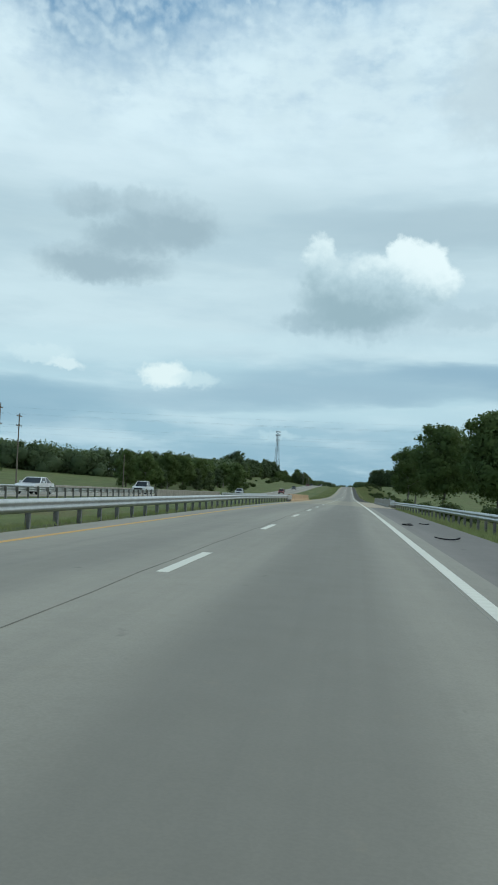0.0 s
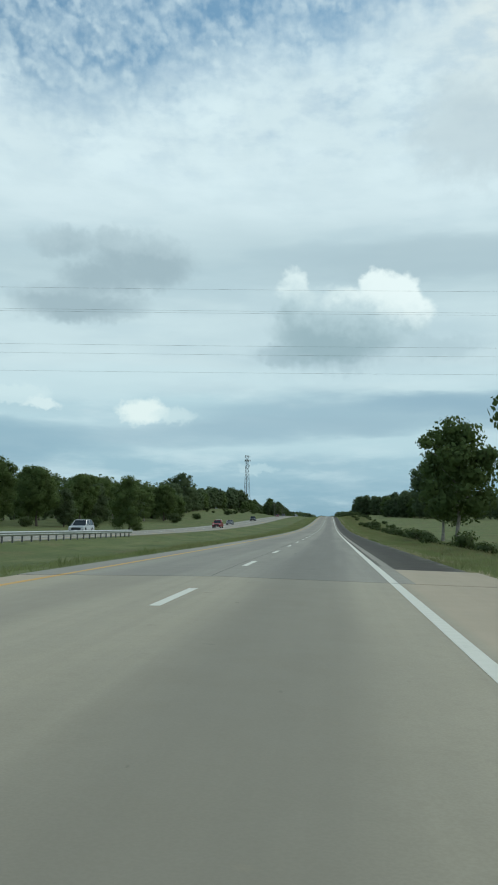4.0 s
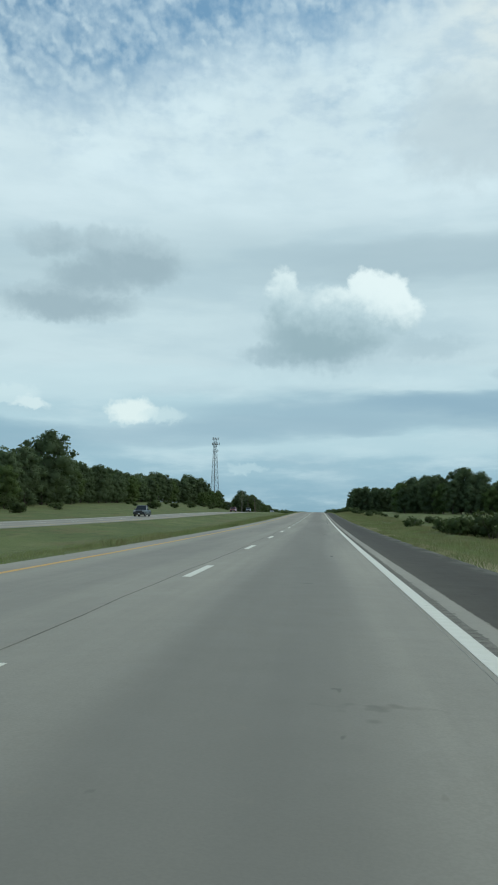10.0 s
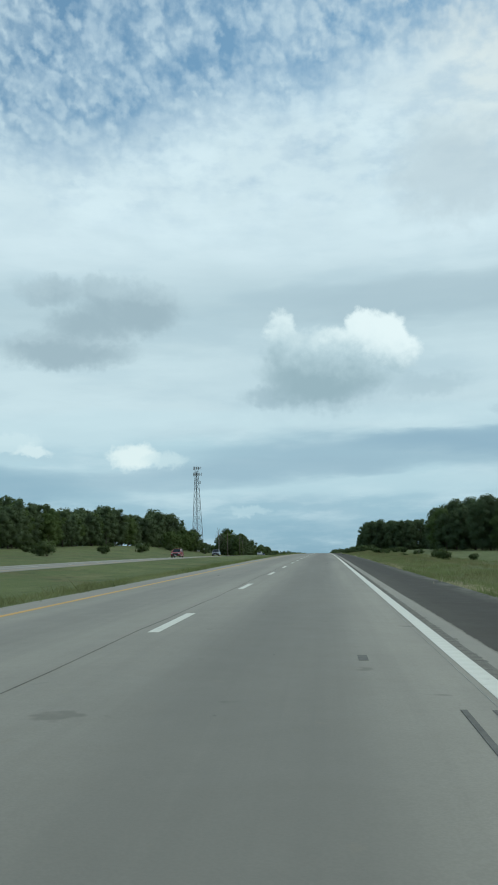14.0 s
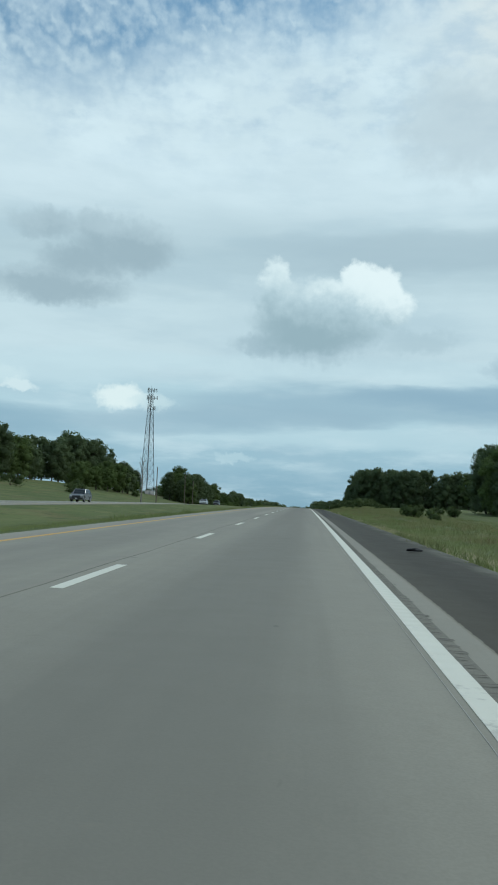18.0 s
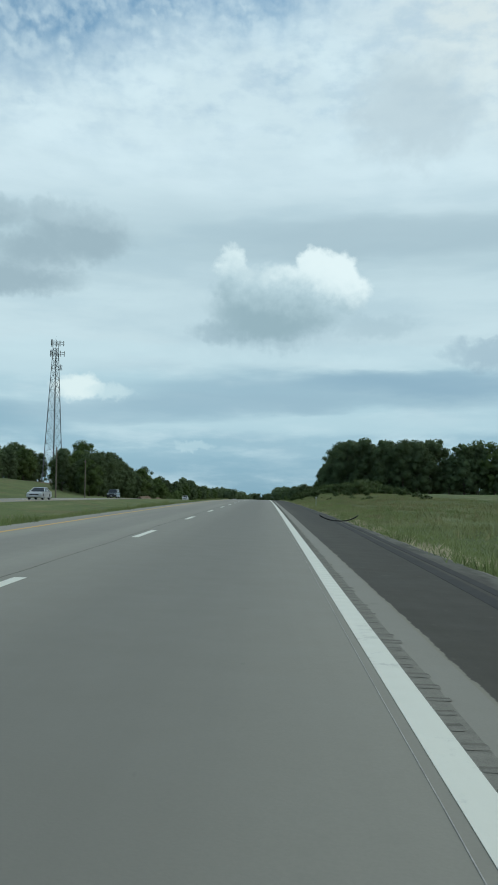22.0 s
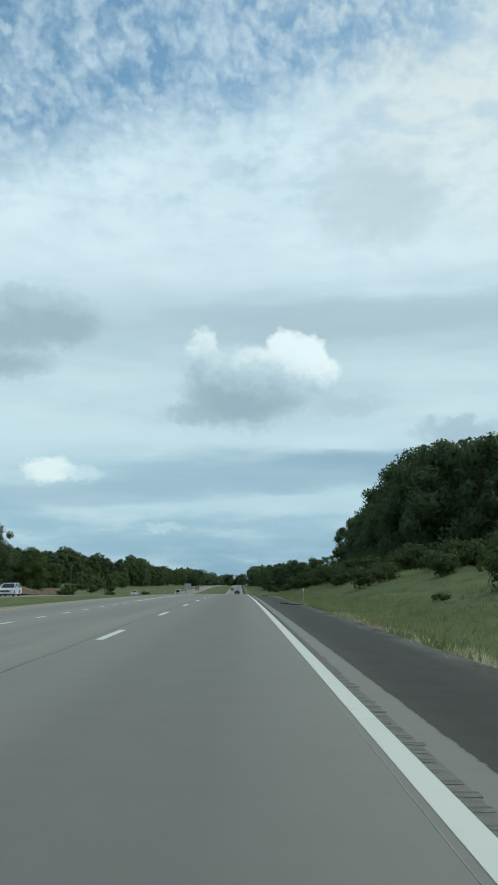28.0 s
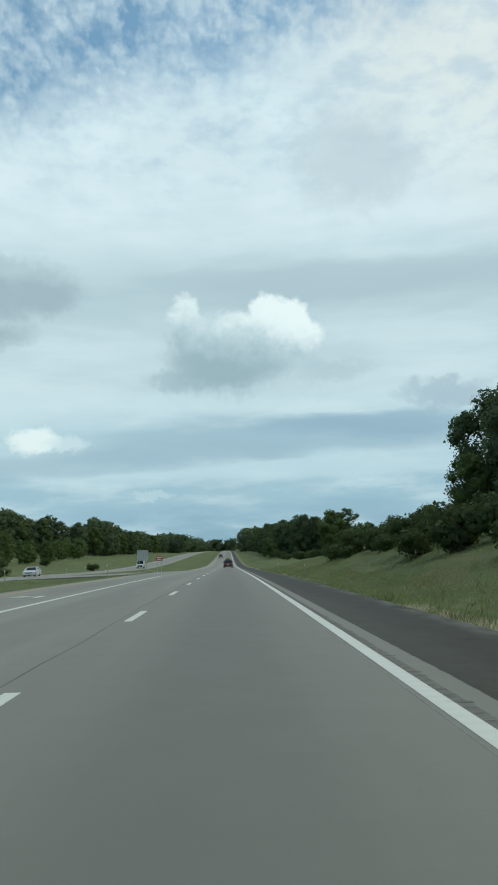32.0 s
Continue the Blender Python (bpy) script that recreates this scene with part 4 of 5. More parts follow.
wood([(60, 704), (38, 752), (42, 778), (60, 800)], 2, 7, 14.5, 17.5, 1, near=True)
# the tall wood steps up from its end by the road
for x, y, h, k in ((28, 1097, 16, 0), (27.5, 1087, 16, 1), (28, 1078, 16, 2), (26.5, 1069, 15.5, 0), (27, 1060, 16, 1), (26, 1051, 17.6, 2), (27, 1041, 18.4, 0), (26.5, 1031, 19.4, 2), (27.5, 1021, 19.5, 0),
                   (28.5, 1011, 20, 1), (34, 1004, 19, 2), (42, 1000, 18.5, 0), (46, 996, 19, 2), (51, 998, 18.5, 0), (56, 1002, 19.5, 1)):
    plant(NEAR[k], x, y, h / SIZE[k], (y * 37) % 360)
for x, y, h, k in ((35, 1092, 17, 0), (35, 1078, 17.5, 2), (34, 1064, 18.5, 0), (34, 1048, 20, 2), (34, 1034, 21.5, 0), (35, 1019, 21.5, 2), (43, 1012, 20, 0), (44, 1030, 21, 2), (52, 1010, 20, 2), (58, 1008, 20, 0), (44, 1055, 21, 1)):
    plant(PROTO[k], x, y, h / SIZE[k], (y * 53) % 360)
wood([(58, 996), (66, 998), (100, 992), (150, 982)], 2, 6, 17.5, 20, 1)
wood([(70, 1180), (56, 1250), (42, 1300)], 2, 7, 10.5, 13, 1)
wood([(38, 1318), (27, 1338), (21, 1346), (19, 1400), (18, 1500)], 2, 7, 12, 15, 1)
wood([(17, 1520), (16, 1640)], 1, 12, 9, 12, 1)
for x, y, k, s, r in ((22, 140, 1, 0.98, 20), (20.5, 206, 1, 1.14, 100), (14.8, 246, 0, 1.06, 60), (22.5, 322, 2, 0.98, 10), (27, 165, 0, 1.05, 210), (31, 120, 1, 1.0, 250)):
    plant(OPEN[k], x, y, s, r)
for x, y, k, s, r in ((-40, 298, 3, 0.72, 30), (-38, 84, 3, 0.30, 0), (22.8, 1091, 3, 0.56, 50), (-51, 944, 1, 0.72, 40), (-49, 1088, 3, 0.70, 90)):
    plant(NEAR[k], x, y, s, r)
for x, y, k, s, r in ((-74, 552, 0, 1.05, 90), (56, 706, 2, 0.75, 0), (63, 708, 0, 0.78, 40), (70, 712, 1, 0.85, 80), (13.5, 1330, 4, 0.8, 0), (28.5, 1198, 4, 0.75, 70)):
    plant(PROTO[k], x, y, s, r)
for proto, m in USED.values():
    proto.matrix_world = m


def inner_wood():
    """The trees behind the front rows, joined: their crowns in one mesh, their trunks in another."""
    V, F, Q, TV, TF, n, m0 = [], [], [], [], [], 0, 0
    cache = {}
    for k, m in INNER:
        if k not in cache:
            rng = np.random.default_rng(60 + k)
            me = [c for c in PROTO[k].children if c.name.startswith("trunk")][0].data
            co = np.empty(len(me.vertices) * 3, np.float32)
            me.vertices.foreach_get("co", co)
            me.calc_loop_triangles()
            tri = np.empty(len(me.loop_triangles) * 3, np.int32)
            me.loop_triangles.foreach_get("vertices", tri)
            h = SIZE[k]
            cache[k] = foliage(rng, crown_lobes(rng, h, (6.6, 5.6, 5.4, 5.2, 3.8)[k], 0.6, 18), 0.42, 17, 0.66) + (co.reshape(-1, 3), tri.reshape(-1, 3))
        v, f, q, tv, tf = cache[k]
        a = np.array(m)
        V.append(v @ a[:3, :3].T + a[:3, 3])
        Q.append(q @ (a[:3, :3] / np.linalg.norm(a[:3, 0])).T)
        F.append(f + n)
        n += len(v)
        TV.append(tv @ a[:3, :3].T + a[:3, 3])
        TF.append(tf + m0)
        m0 += len(tv)
    tagged(put_mesh("wood_interior", np.concatenate(V), np.concatenate(F), M_LEAF, None, np.concatenate(Q)), "dense dark green trees behind the edge of the wood", "woodland", kind="stuff")
    tagged(put_mesh("wood_understem", np.concatenate(TV), np.concatenate(TF), M_BARK), "shaded grey-brown trunks inside the wood", "woodland", kind="stuff")


inner_wood()


def far_woods(name, lines, seed, hi, label, leaf=1.1, dens=1.7):
    """Distant woodland: overlapping crowns in one mesh."""
    rng = np.random.default_rng(seed)
    V, F, Q, k = [], [], [], 0
    for x0, y0, x1, y1, rows, gap in lines:
        n = int(math.hypot(x1 - x0, y1 - y0) / gap)
        for r in range(rows):
            for i in range(n):
                u = (i + rng.random()) / n
                nx, ny = -(y1 - y0), (x1 - x0)
                q = r * gap * 1.0 / math.hypot(nx, ny)
                x, y = x0 + (x1 - x0) * u + nx * q, y0 + (y1 - y0) * u + ny * q
                h = hi * rng.uniform(0.74, 1.05)
                z = float(terrain(x, y))
                w = gap * rng.uniform(0.6, 0.85)
                lobes = [(x + rng.normal() * w * 0.4, y + rng.normal() * w * 0.4, z + h * c, w * s, 0.85) for c, s in ((0.16, 0.7), (0.36, 0.85), (0.58, 0.8), (0.76, 0.6), (0.84, 0.4), (0.90, 0.30))]
                v, f, nn = foliage(rng, lobes, leaf, dens, 0.70)
                V.append(v)
                F.append(f + k)
                Q.append(nn)
                k += len(v)
    ob = put_mesh(name, np.concatenate(V), np.concatenate(F), M_LEAF, None, np.concatenate(Q))
    return tagged(ob, label, "woodland", kind="stuff")


far_woods("distant_woods", [(-80, 478, -330, 390, 3, 11), (-330, 380, -520, 200, 2, 14), (-118, 850, -160, 640, 2, 12)], 3, 14, "dark green woods behind the hillside field", 0.55, 5.0)
far_woods("distant_woods", [(260, 420, 118, 520, 2, 12), (160, 985, 300, 940, 2, 13), (-75, 1900, -46, 2250, 1, 16), (30, 2100, 17, 1660, 1, 14), (-14, 2300, 60, 2320, 2, 14), (-120, 2300, -14, 2300, 2, 14), (420, 1000, 100, 1280, 2, 18), (-300, 1750, -45, 1800, 2, 14), (28, 1790, 260, 1700, 2, 14), (-500, 1900, -80, 2250, 2, 18), (80, 2250, 500, 2000, 2, 18)], 4, 17, "dark green woods beyond the fields")


# ---- bridge, guardrails ----
def guardrail(pts, face, ground, label, thrie=False, gap=1.9):
    """Corrugated steel beam on posts along pts. face: 1 or -1, the way that its front looks in x."""
    ob = empty("guardrail", pose(0, 0, 0), label, "guardrail", "guardrails")
    P = [Vector((x, y, float(ground(x, y)))) for x, y in pts]
    dense = []
    for a, b in zip(P, P[1:]):
        n = max(1, int((b - a).length / 4))
        dense += [a.lerp(b, i / n) for i in range(n)]
    dense.append(P[-1])
    wave = [(0.0, 0.41), (0.05, 0.45), (0.085, 0.49), (0.085, 0.52), (0.03, 0.56), (0.03, 0.59), (0.085, 0.63), (0.085, 0.66), (0.05, 0.70), (0.0, 0.735)]
    if thrie:
        wave = [(0.0, 0.22), (0.085, 0.28), (0.085, 0.32), (0.03, 0.38)] + wave[2:]
    verts, faces = [], []
    m = len(wave)
    for p in dense:
        verts += [(p.x + face * u, p.y, p.z + v) for u, v in wave]
        verts += [(p.x + face * (u - 0.012), p.y, p.z + v) for u, v in wave]
    for i in range(len(dense) - 1):
        a, b = i * 2 * m, (i + 1) * 2 * m
        for j in range(m - 1):
            faces.append((a + j, a + j + 1, b + j + 1, b + j))
            faces.append((a + m + j + 1, a + m + j, b + m + j, b + m + j + 1))
        faces.append((a, b, b + m, a + m))
        faces.append((a + m - 1, a + 2 * m - 1, b + 2 * m - 1, b + m - 1))
    me = smooth(mesh_from("beam", verts, faces))
    me.materials.append(M_STEEL)
    beam = new("beam", me)
    beam.parent = ob
    beam["label"] = "ribbed galvanised steel beam"
    first = None
    total = 0.0
    for a, b in zip(P, P[1:]):
        n = max(1, int((b - a).length / gap))
        for i in range(n):
            p = a.lerp(b, (i + 0.5) / n)
            if first is None:
                bm = bmesh.new()
                box(bm, -0.15, -0.135, -0.05, 0.05, -0.5, 0.72, 0.004)
                box(bm, -0.05, -0.035, -0.05, 0.05, -0.5, 0.72, 0.004)
                box(bm, -0.137, -0.048, -0.005, 0.005, -0.5, 0.72)
                box(bm, -0.035, 0.02, -0.05, 0.05, 0.42, 0.70, 0.006)
                first = part("post", bm, M_GALV, ob)
                post = first
            else:
                post = new("post", first.data)
                post.parent = ob
            post.matrix_local = Matrix.Translation(p) @ Matrix.Diagonal((face, 1, 1, 1)) if face > 0 else Matrix.Translation(p) @ pose(0, 0, 0, 0, 0, 180)
    return ob


on_land = lambda x, y: terrain(x, y)
guardrail([(-8.6, -60), (-8.6, 60), (-8.3, 84), (-7.92, 91)], 1, lambda x, y: surf(x, y) - 0.05, "grey steel guardrail on slim steel posts leading to the bridge")
guardrail([(-7.90, 91), (-7.82, 96.4)], 1, lambda x, y: surf(x, y), "deep ribbed steel guardrail bolted to the tan parapet", True, 1.2)
guardrail([(5.4, -20), (4.6, 30), (3.9, 62), (3.05, 86)], -1, lambda x, y: surf(x, y) - 0.12, "galvanised guardrail curving in towards the bridge parapet")
guardrail([(3.02, 86), (2.85, 92)], -1, lambda x, y: surf(x, y), "deep ribbed steel guardrail at the parapet end", True, 1.2)
guardrail([(-23.0, 40), (-23.0, 96)], -1, lambda x, y: level(y), "steel guardrail along the opposite carriageway")
guardrail([(-23.0, 146), (-22.8, 226)], 1, lambda x, y: level(y) - 0.05, "low guardrail with close posts beyond the opposite bridge")
guardrail([(-35.7, 20), (-35.7, 98)], 1, lambda x, y: level(y), "steel guardrail on the far side of the opposite road")


def parapet(x0, x1, y0, y1, mat, label, z):
    """A concrete bridge parapet: sloped foot, upright face, chamfered top, cast in lengths."""
    ob = empty("bridge_parapet", pose(0, 0, 0), label, "parapet", "bridge parapets")
    n = 8
    s = 1 if x1 > x0 else -1
    for i in range(n):
        a, b = y0 + (y1 - y0) * i / n + 0.012, y0 + (y1 - y0) * (i + 1) / n - 0.012
        prof = [(0, 0), (0, 0.08), (0.12 * s, 0.28), (0.16 * s, 0.78), (0.19 * s, 0.82), (x1 - x0 - 0.03 * s, 0.82), (x1 - x0, 0.78), (x1 - x0, -0.3), (0, -0.3)]
        verts = [(x0 + u, a, float(z(x0, a)) + v) for u, v in prof] + [(x0 + u, b, float(z(x0, b)) + v) for u, v in prof]
        k = len(prof)
        faces = [(j, (j + 1) % k, (j + 1) % k + k, j + k) for j in range(k)] + [tuple(range(k))[::-1], tuple(range(k, 2 * k))]
        me = mesh_from("parapet_length", verts, faces)
        me.materials.append(mat)
        q = new("parapet_length", me)
        q.parent = ob
    return ob


parapet(-7.80, -8.25, 96.5, 139.8, M_TANBARRIER, "tan concrete bridge parapet on the median side", surf)
rp = parapet(2.62, 3.05, 92.2, 146.0, M_CONCRETE, "weathered grey concrete bridge parapet beside the shoulder", surf)
for y in (93.5, 106, 119, 132, 145):
    bm = bmesh.new()
    box(bm, 2.80, 2.90, y - 0.02, y + 0.02, float(surf(2.8, y)) + 0.82, float(surf(2.8, y)) + 0.94, 0.006)
    part("reflector", bm, M_WHITE, rp, "small white reflector tab")
parapet(-23.5, -23.1, 97, 145, M_CONCRETE, "grey parapet of the opposite bridge", lambda x, y: level(y))
parapet(-35.3, -35.7, 98, 146, M_CONCRETE, "grey outer parapet of the opposite bridge", lambda x, y: level(y))


# ---- tower, poles, wires ----
def cell_tower(x, y):
    z = float(terrain(x, y)) - 0.3
    top = 69.4 - z
    ob = empty("cell_tower", pose(x, y, z), "tall three-legged steel lattice tower with antenna rings", "tower")
    ob.rotation_euler[2] = radians(12)
    ang = [radians(90 + 120 * i) for i in range(3)]
    rad = lambda h: 4.9 + (1.35 - 4.9) * min(1.0, h / (top - 4))
    at = lambda i, h: Vector((math.cos(ang[i]) * rad(h), math.sin(ang[i]) * rad(h), h))
    for i in range(3):
        bm = bmesh.new()
        tube(bm, at(i, 0), at(i, top - 4), 0.20, 0.13, 8)
        tube(bm, at(i, top - 4), at(i, top - 1.0), 0.10, 0.09, 8)
        box(bm, -0.6, 0.6, -0.6, 0.6, -0.8, 0.25, 0.05, Matrix.Translation((at(i, 0).x, at(i, 0).y, 0)))
        part("leg", bm, M_TOWER, ob)
    bays = 13
    hs = [(top - 3) * k / bays for k in range(bays + 1)]
    for i in range(3):
        j = (i + 1) % 3
        bm = bmesh.new()
        for a, b in zip(hs, hs[1:]):
            tube(bm, at(i, a), at(j, b), 0.075, None, 5)
            tube(bm, at(j, a), at(i, b), 0.075, None, 5)
            tube(bm, at(i, b), at(j, b), 0.05, None, 5)
        part("bracing", bm, M_TOWER, ob)
    bm = bmesh.new()
    for k in range(int(top / 1.2)):
        h = k * 1.2
        p = at(0, min(h, top - 3))
        tube(bm, p + Vector((-0.25, -0.2, 0)), p + Vector((0.25, -0.2, 0)), 0.03, None, 4)
    tube(bm, at(0, 0) + Vector((0.3, -0.2, 0)), at(0, top - 3) + Vector((0.3, -0.2, 0)), 0.09, None, 5)
    part("cable_ladder", bm, M_TOWER, ob)
    for h, r, n in ((top - 1.2, 3.5, 12), (top - 5.6, 4.0, 12), (top - 11.5, 2.6, 3)):
        bm = bmesh.new()
        c = 3 if n > 3 else 1
        for i in range(c):
            a0, a1 = ang[i] + radians(30), ang[(i + 1) % 3] + radians(30)
            p, q = Vector((math.cos(a0) * r, math.sin(a0) * r, h)), Vector((math.cos(a1) * r, math.sin(a1) * r, h))
            tube(bm, p, q, 0.06, None, 6)
            tube(bm, p + Vector((0, 0, 0.9)), q + Vector((0, 0, 0.9)), 0.05, None, 6)
            tube(bm, (0, 0, h), (p + q) / 2, 0.08, None, 6)
            tube(bm, (0, 0, h + 0.9), (p + q) / 2 + Vector((0, 0, 0.9)), 0.06, None, 6)
        part("platform", bm, M_TOWER, ob)
        for k in range(n):
            if n > 3:
                i, u = k // 4, (k % 4 + 0.25) / 3.5
                a0, a1 = ang[i] + radians(30), ang[(i + 1) % 3] + radians(30)
                p = Vector((math.cos(a0) * r, math.sin(a0) * r, h)).lerp(Vector((math.cos(a1) * r, math.sin(a1) * r, h)), u)
                face = (a0 + a1) / 2 if a1 > a0 else (a0 + a1) / 2 + math.pi
            else:
                p, face = Vector((math.cos(k * 0.7 - 0.6) * r, math.sin(k * 0.7 - 0.6) * r, h)), k * 0.7 - 0.6
            m = Matrix.Translation(p) @ Matrix.Rotation(face, 4, "Z")
            bm = bmesh.new()
            box(bm, 0.06, 0.24, -0.17, 0.17, -0.75, 1.45, 0.04, m)
            tube(bm, m @ Vector((0, 0, -0.8)), m @ Vector((0, 0, 1.5)), 0.045, None, 6)
            part("antenna_panel", bm, M_ANTENNA, ob)
    bm = bmesh.new()
    tube(bm, (0, 0, top - 1), (0, 0, top + 2.2), 0.03, 0.015, 6)
    part("lightning_rod", bm, M_TOWER, ob)


cell_tower(-91.0, 1063.6)


def shed(x, y, w, d, h, turn, label):
    ob = empty("shed", pose(x, y, float(terrain(x, y)) - 0.1, 0, 0, turn), label, "shed")
    bm = bmesh.new()
    box(bm, -w / 2, w / 2, -d / 2, d / 2, 0, h, 0.02)
    part("wall", bm, M_WHITE, ob)
    for s in (-1, 1):
        bm = bmesh.new()
        box(bm, 0, w / 2 + 0.32, -d / 2 - 0.2, d / 2 + 0.2, -0.05, 0.05, 0.01, Matrix.Translation((0, 0, h + 0.6)) @ Matrix.Rotation(0 if s > 0 else math.pi, 4, "Z") @ Matrix.Rotation(radians(20), 4, "Y"))
        part("roof", bm, M_ROOF, ob)
    bm = bmesh.new()
    box(bm, -0.5, 0.5, -d / 2 - 0.04, -d / 2 + 0.01, 0.05, 2.05, 0.01)
    part("door", bm, M_SIGNBACK, ob)


shed(-81, 934, 4.6, 3.4, 2.2, 10, "small white shed with a low gable roof by the wood")
shed(-88, 1058, 5.2, 3.4, 2.6, 0, "pale equipment shelter at the foot of the lattice tower")


def utility_pole(x, y, h, arms, label, lift=0.0):
    z = float(terrain(x, y)) + lift
    ob = empty("utility_pole", pose(x, y, z), label, "utility pole", "utility poles")
    bm = bmesh.new()
    tube(bm, (0, 0, -0.5), (0, 0, h), 0.17, 0.10, 10)
    part("pole", bm, M_POLE, ob)
    for k, zz in enumerate(arms):
        bm = bmesh.new()
        box(bm, -0.06, 0.06, -1.3, 1.3, zz - 0.07, zz + 0.07, 0.01)
        part("crossarm", bm, M_POLE, ob)
        for yy in (-1.2, -0.5, 0.5, 1.2):
            bm = bmesh.new()
            tube(bm, (0, yy, zz + 0.07), (0, yy, zz + 0.16), 0.05, 0.05, 8)
            tube(bm, (0, yy, zz + 0.16), (0, yy, zz + 0.24), 0.07, 0.04, 8)
            part("insulator", bm, M_TRIM, ob)
    return ob


utility_pole(-78, 182.2, 17.5, (16.4, 12.9), "tall timber pole carrying wires over the highway")
utility_pole(-64, 158, 13.5, (13.0, 11.2), "timber pole with two crossarms beside the field")
utility_pole(95, 199.5, 20.0, (18.6, 15.2), "tall timber pole carrying wires over the highway")
for x, y, h in ((-65, 240, 9.5), (-41, 806, 10), (-42, 868, 10), (-44, 905, 9), (-60.6, 1195, 8.6), (-62, 1225, 7.8), (-42.3, 1154, 5.0), (-70, 1330, 8.5), (-70, 1420, 8.5), (-68, 1500, 8.5)):
    utility_pole(x, y, h, (h - 0.6,) if y > 900 else (), "slim weathered timber utility pole beside the far road")


def overhead_wire(y, z, sag):
    bm = bmesh.new()
    pts = [Vector((-78 + 173 * i / 24, y + 0.10 * (-78 + 173 * i / 24), z + 0.9 - sag * (1 - ((i - 12) / 12) ** 2) * 1.0 + 0.02 * (i - 12))) for i in range(25)]
    for a, b in zip(pts, pts[1:]):
        tube(bm, a, b, 0.0045, None, 5, False)
    me = bpy.data.meshes.new("overhead_wire")
    bm.to_mesh(me)
    bm.free()
    me.materials.append(M_WIRE)
    tagged(new("overhead_wire", me), "thin dark overhead wire spanning the highway", "wire", "overhead wires")


for y, z in ((189.6, 15.5), (190.6, 14.3), (190.2, 14.05), (189.8, 11.75), (190, 11.2), (190.3, 10.05)):
    overhead_wire(y, z, 0.9)


# ---- signs, posts, debris ----
def road_sign(x, y, w, h, top, mat, posts, label, bars=()):
    z = float(terrain(x, y))
    ob = empty("road_sign", pose(x, y, z), label, "road sign")
    for px in posts:
        bm = bmesh.new()
        box(bm, px - 0.04, px + 0.04, 0.01, 0.07, -0.5, top, 0.005)
        part("post", bm, M_SIGNBACK, ob)
    bm = bmesh.new()
    box(bm, -w / 2, w / 2, -0.014, 0.006, top - h, top, 0.004)
    part("panel", bm, mat, ob)
    for x0, x1, z0, z1 in bars:
        bm = bmesh.new()
        box(bm, x0, x1, -0.020, -0.013, z0, z1)
        part("legend_bar", bm, M_WHITE, ob)


road_sign(-18.0, 1172, 2.1, 2.0, 4.6, M_SIGNBACK, (-0.7, 0.7), "grey back of a large square road sign on two posts")
road_sign(-14.9, 1172, 1.3, 0.85, 3.4, M_RED, (-0.4, 0.4), "red rectangular sign with white lettering in the median", [(-0.5, 0.5, 3.05, 3.25), (-0.38, 0.38, 2.7, 2.9)])


def delineator(x, y, label="slim white marker post on the grass verge", h=1.25):
    z = float(terrain(x, y))
    ob = empty("marker_post", pose(x, y, z), label, "marker post", "marker posts")
    bm = bmesh.new()
    box(bm, -0.022, 0.022, -0.018, 0.018, -0.3, h, 0.008)
    part("post", bm, M_SIGNBACK, ob)
    bm = bmesh.new()
    box(bm, -0.06, 0.06, -0.030, -0.019, h - 0.17, h + 0.01, 0.003)
    part("reflector", bm, M_WHITE, ob, "white reflector plate")


for x, y in ((5.4, 806), (4.6, 962), (5.2, 1085), (5.2, 1128), (-13.4, 1090), (-13.4, 1127), (-21.5, 1127), (-22.2, 1086), (-36.8, 1196), (-36.8, 1120)):
    delineator(x, y)


def tyre_scrap(x, y, length, turn, curl):
    """A curled strip of tread thrown from a truck tyre."""
    verts, faces = [], []
    n = 14
    for i in range(n + 1):
        u = (i / n - 0.5) * length
        lift = 0.02 + curl * abs(i / n - 0.5) ** 2.2 * 2
        side = 0.10 * math.sin(i * 0.5)
        w = 0.07 + 0.025 * math.sin(i * 2.1)
        for q, h in ((-w, 0), (-w, 0.035), (w, 0.03), (w, 0)):
            verts.append((u, q + side, lift + h))
    for i in range(n):
        for j in range(4):
            faces.append((i * 4 + j, i * 4 + (j + 1) % 4, i * 4 + 4 + (j + 1) % 4, i * 4 + 4 + j))
    faces += [(3, 2, 1, 0), (n * 4, n * 4 + 1, n * 4 + 2, n * 4 + 3)]
    me = mesh_from("tyre_scrap", verts, faces)
    me.materials.append(M_RUBBER)
    ob = tagged(new("tyre_scrap", me), "torn black strip of tyre tread lying on the shoulder", "tyre scrap", "tyre scraps")
    ob.matrix_world = pose(x, y, float(surf(x, y)) - 0.015, 0, 0, turn)


for x, y, l, t, c in ((1.18, 23.8, 0.7, 10, 0.1), (0.75, 33.4, 0.45, 60, 0.1), (1.6, 36, 0.4, 20, 0.05), (2.17, 733.8, 1.6, 8, 0.5), (1.99, 931.9, 0.9, 5, 0.15), (1.51, 934.5, 0.5, 30, 0.1), (1.94, 987, 0.7, 15, 0.1), (1.5, 330, 0.4, 40, 0.1), (1.7, 596, 0.4, 70, 0.1)):
    tyre_scrap(x, y, l, t, c)


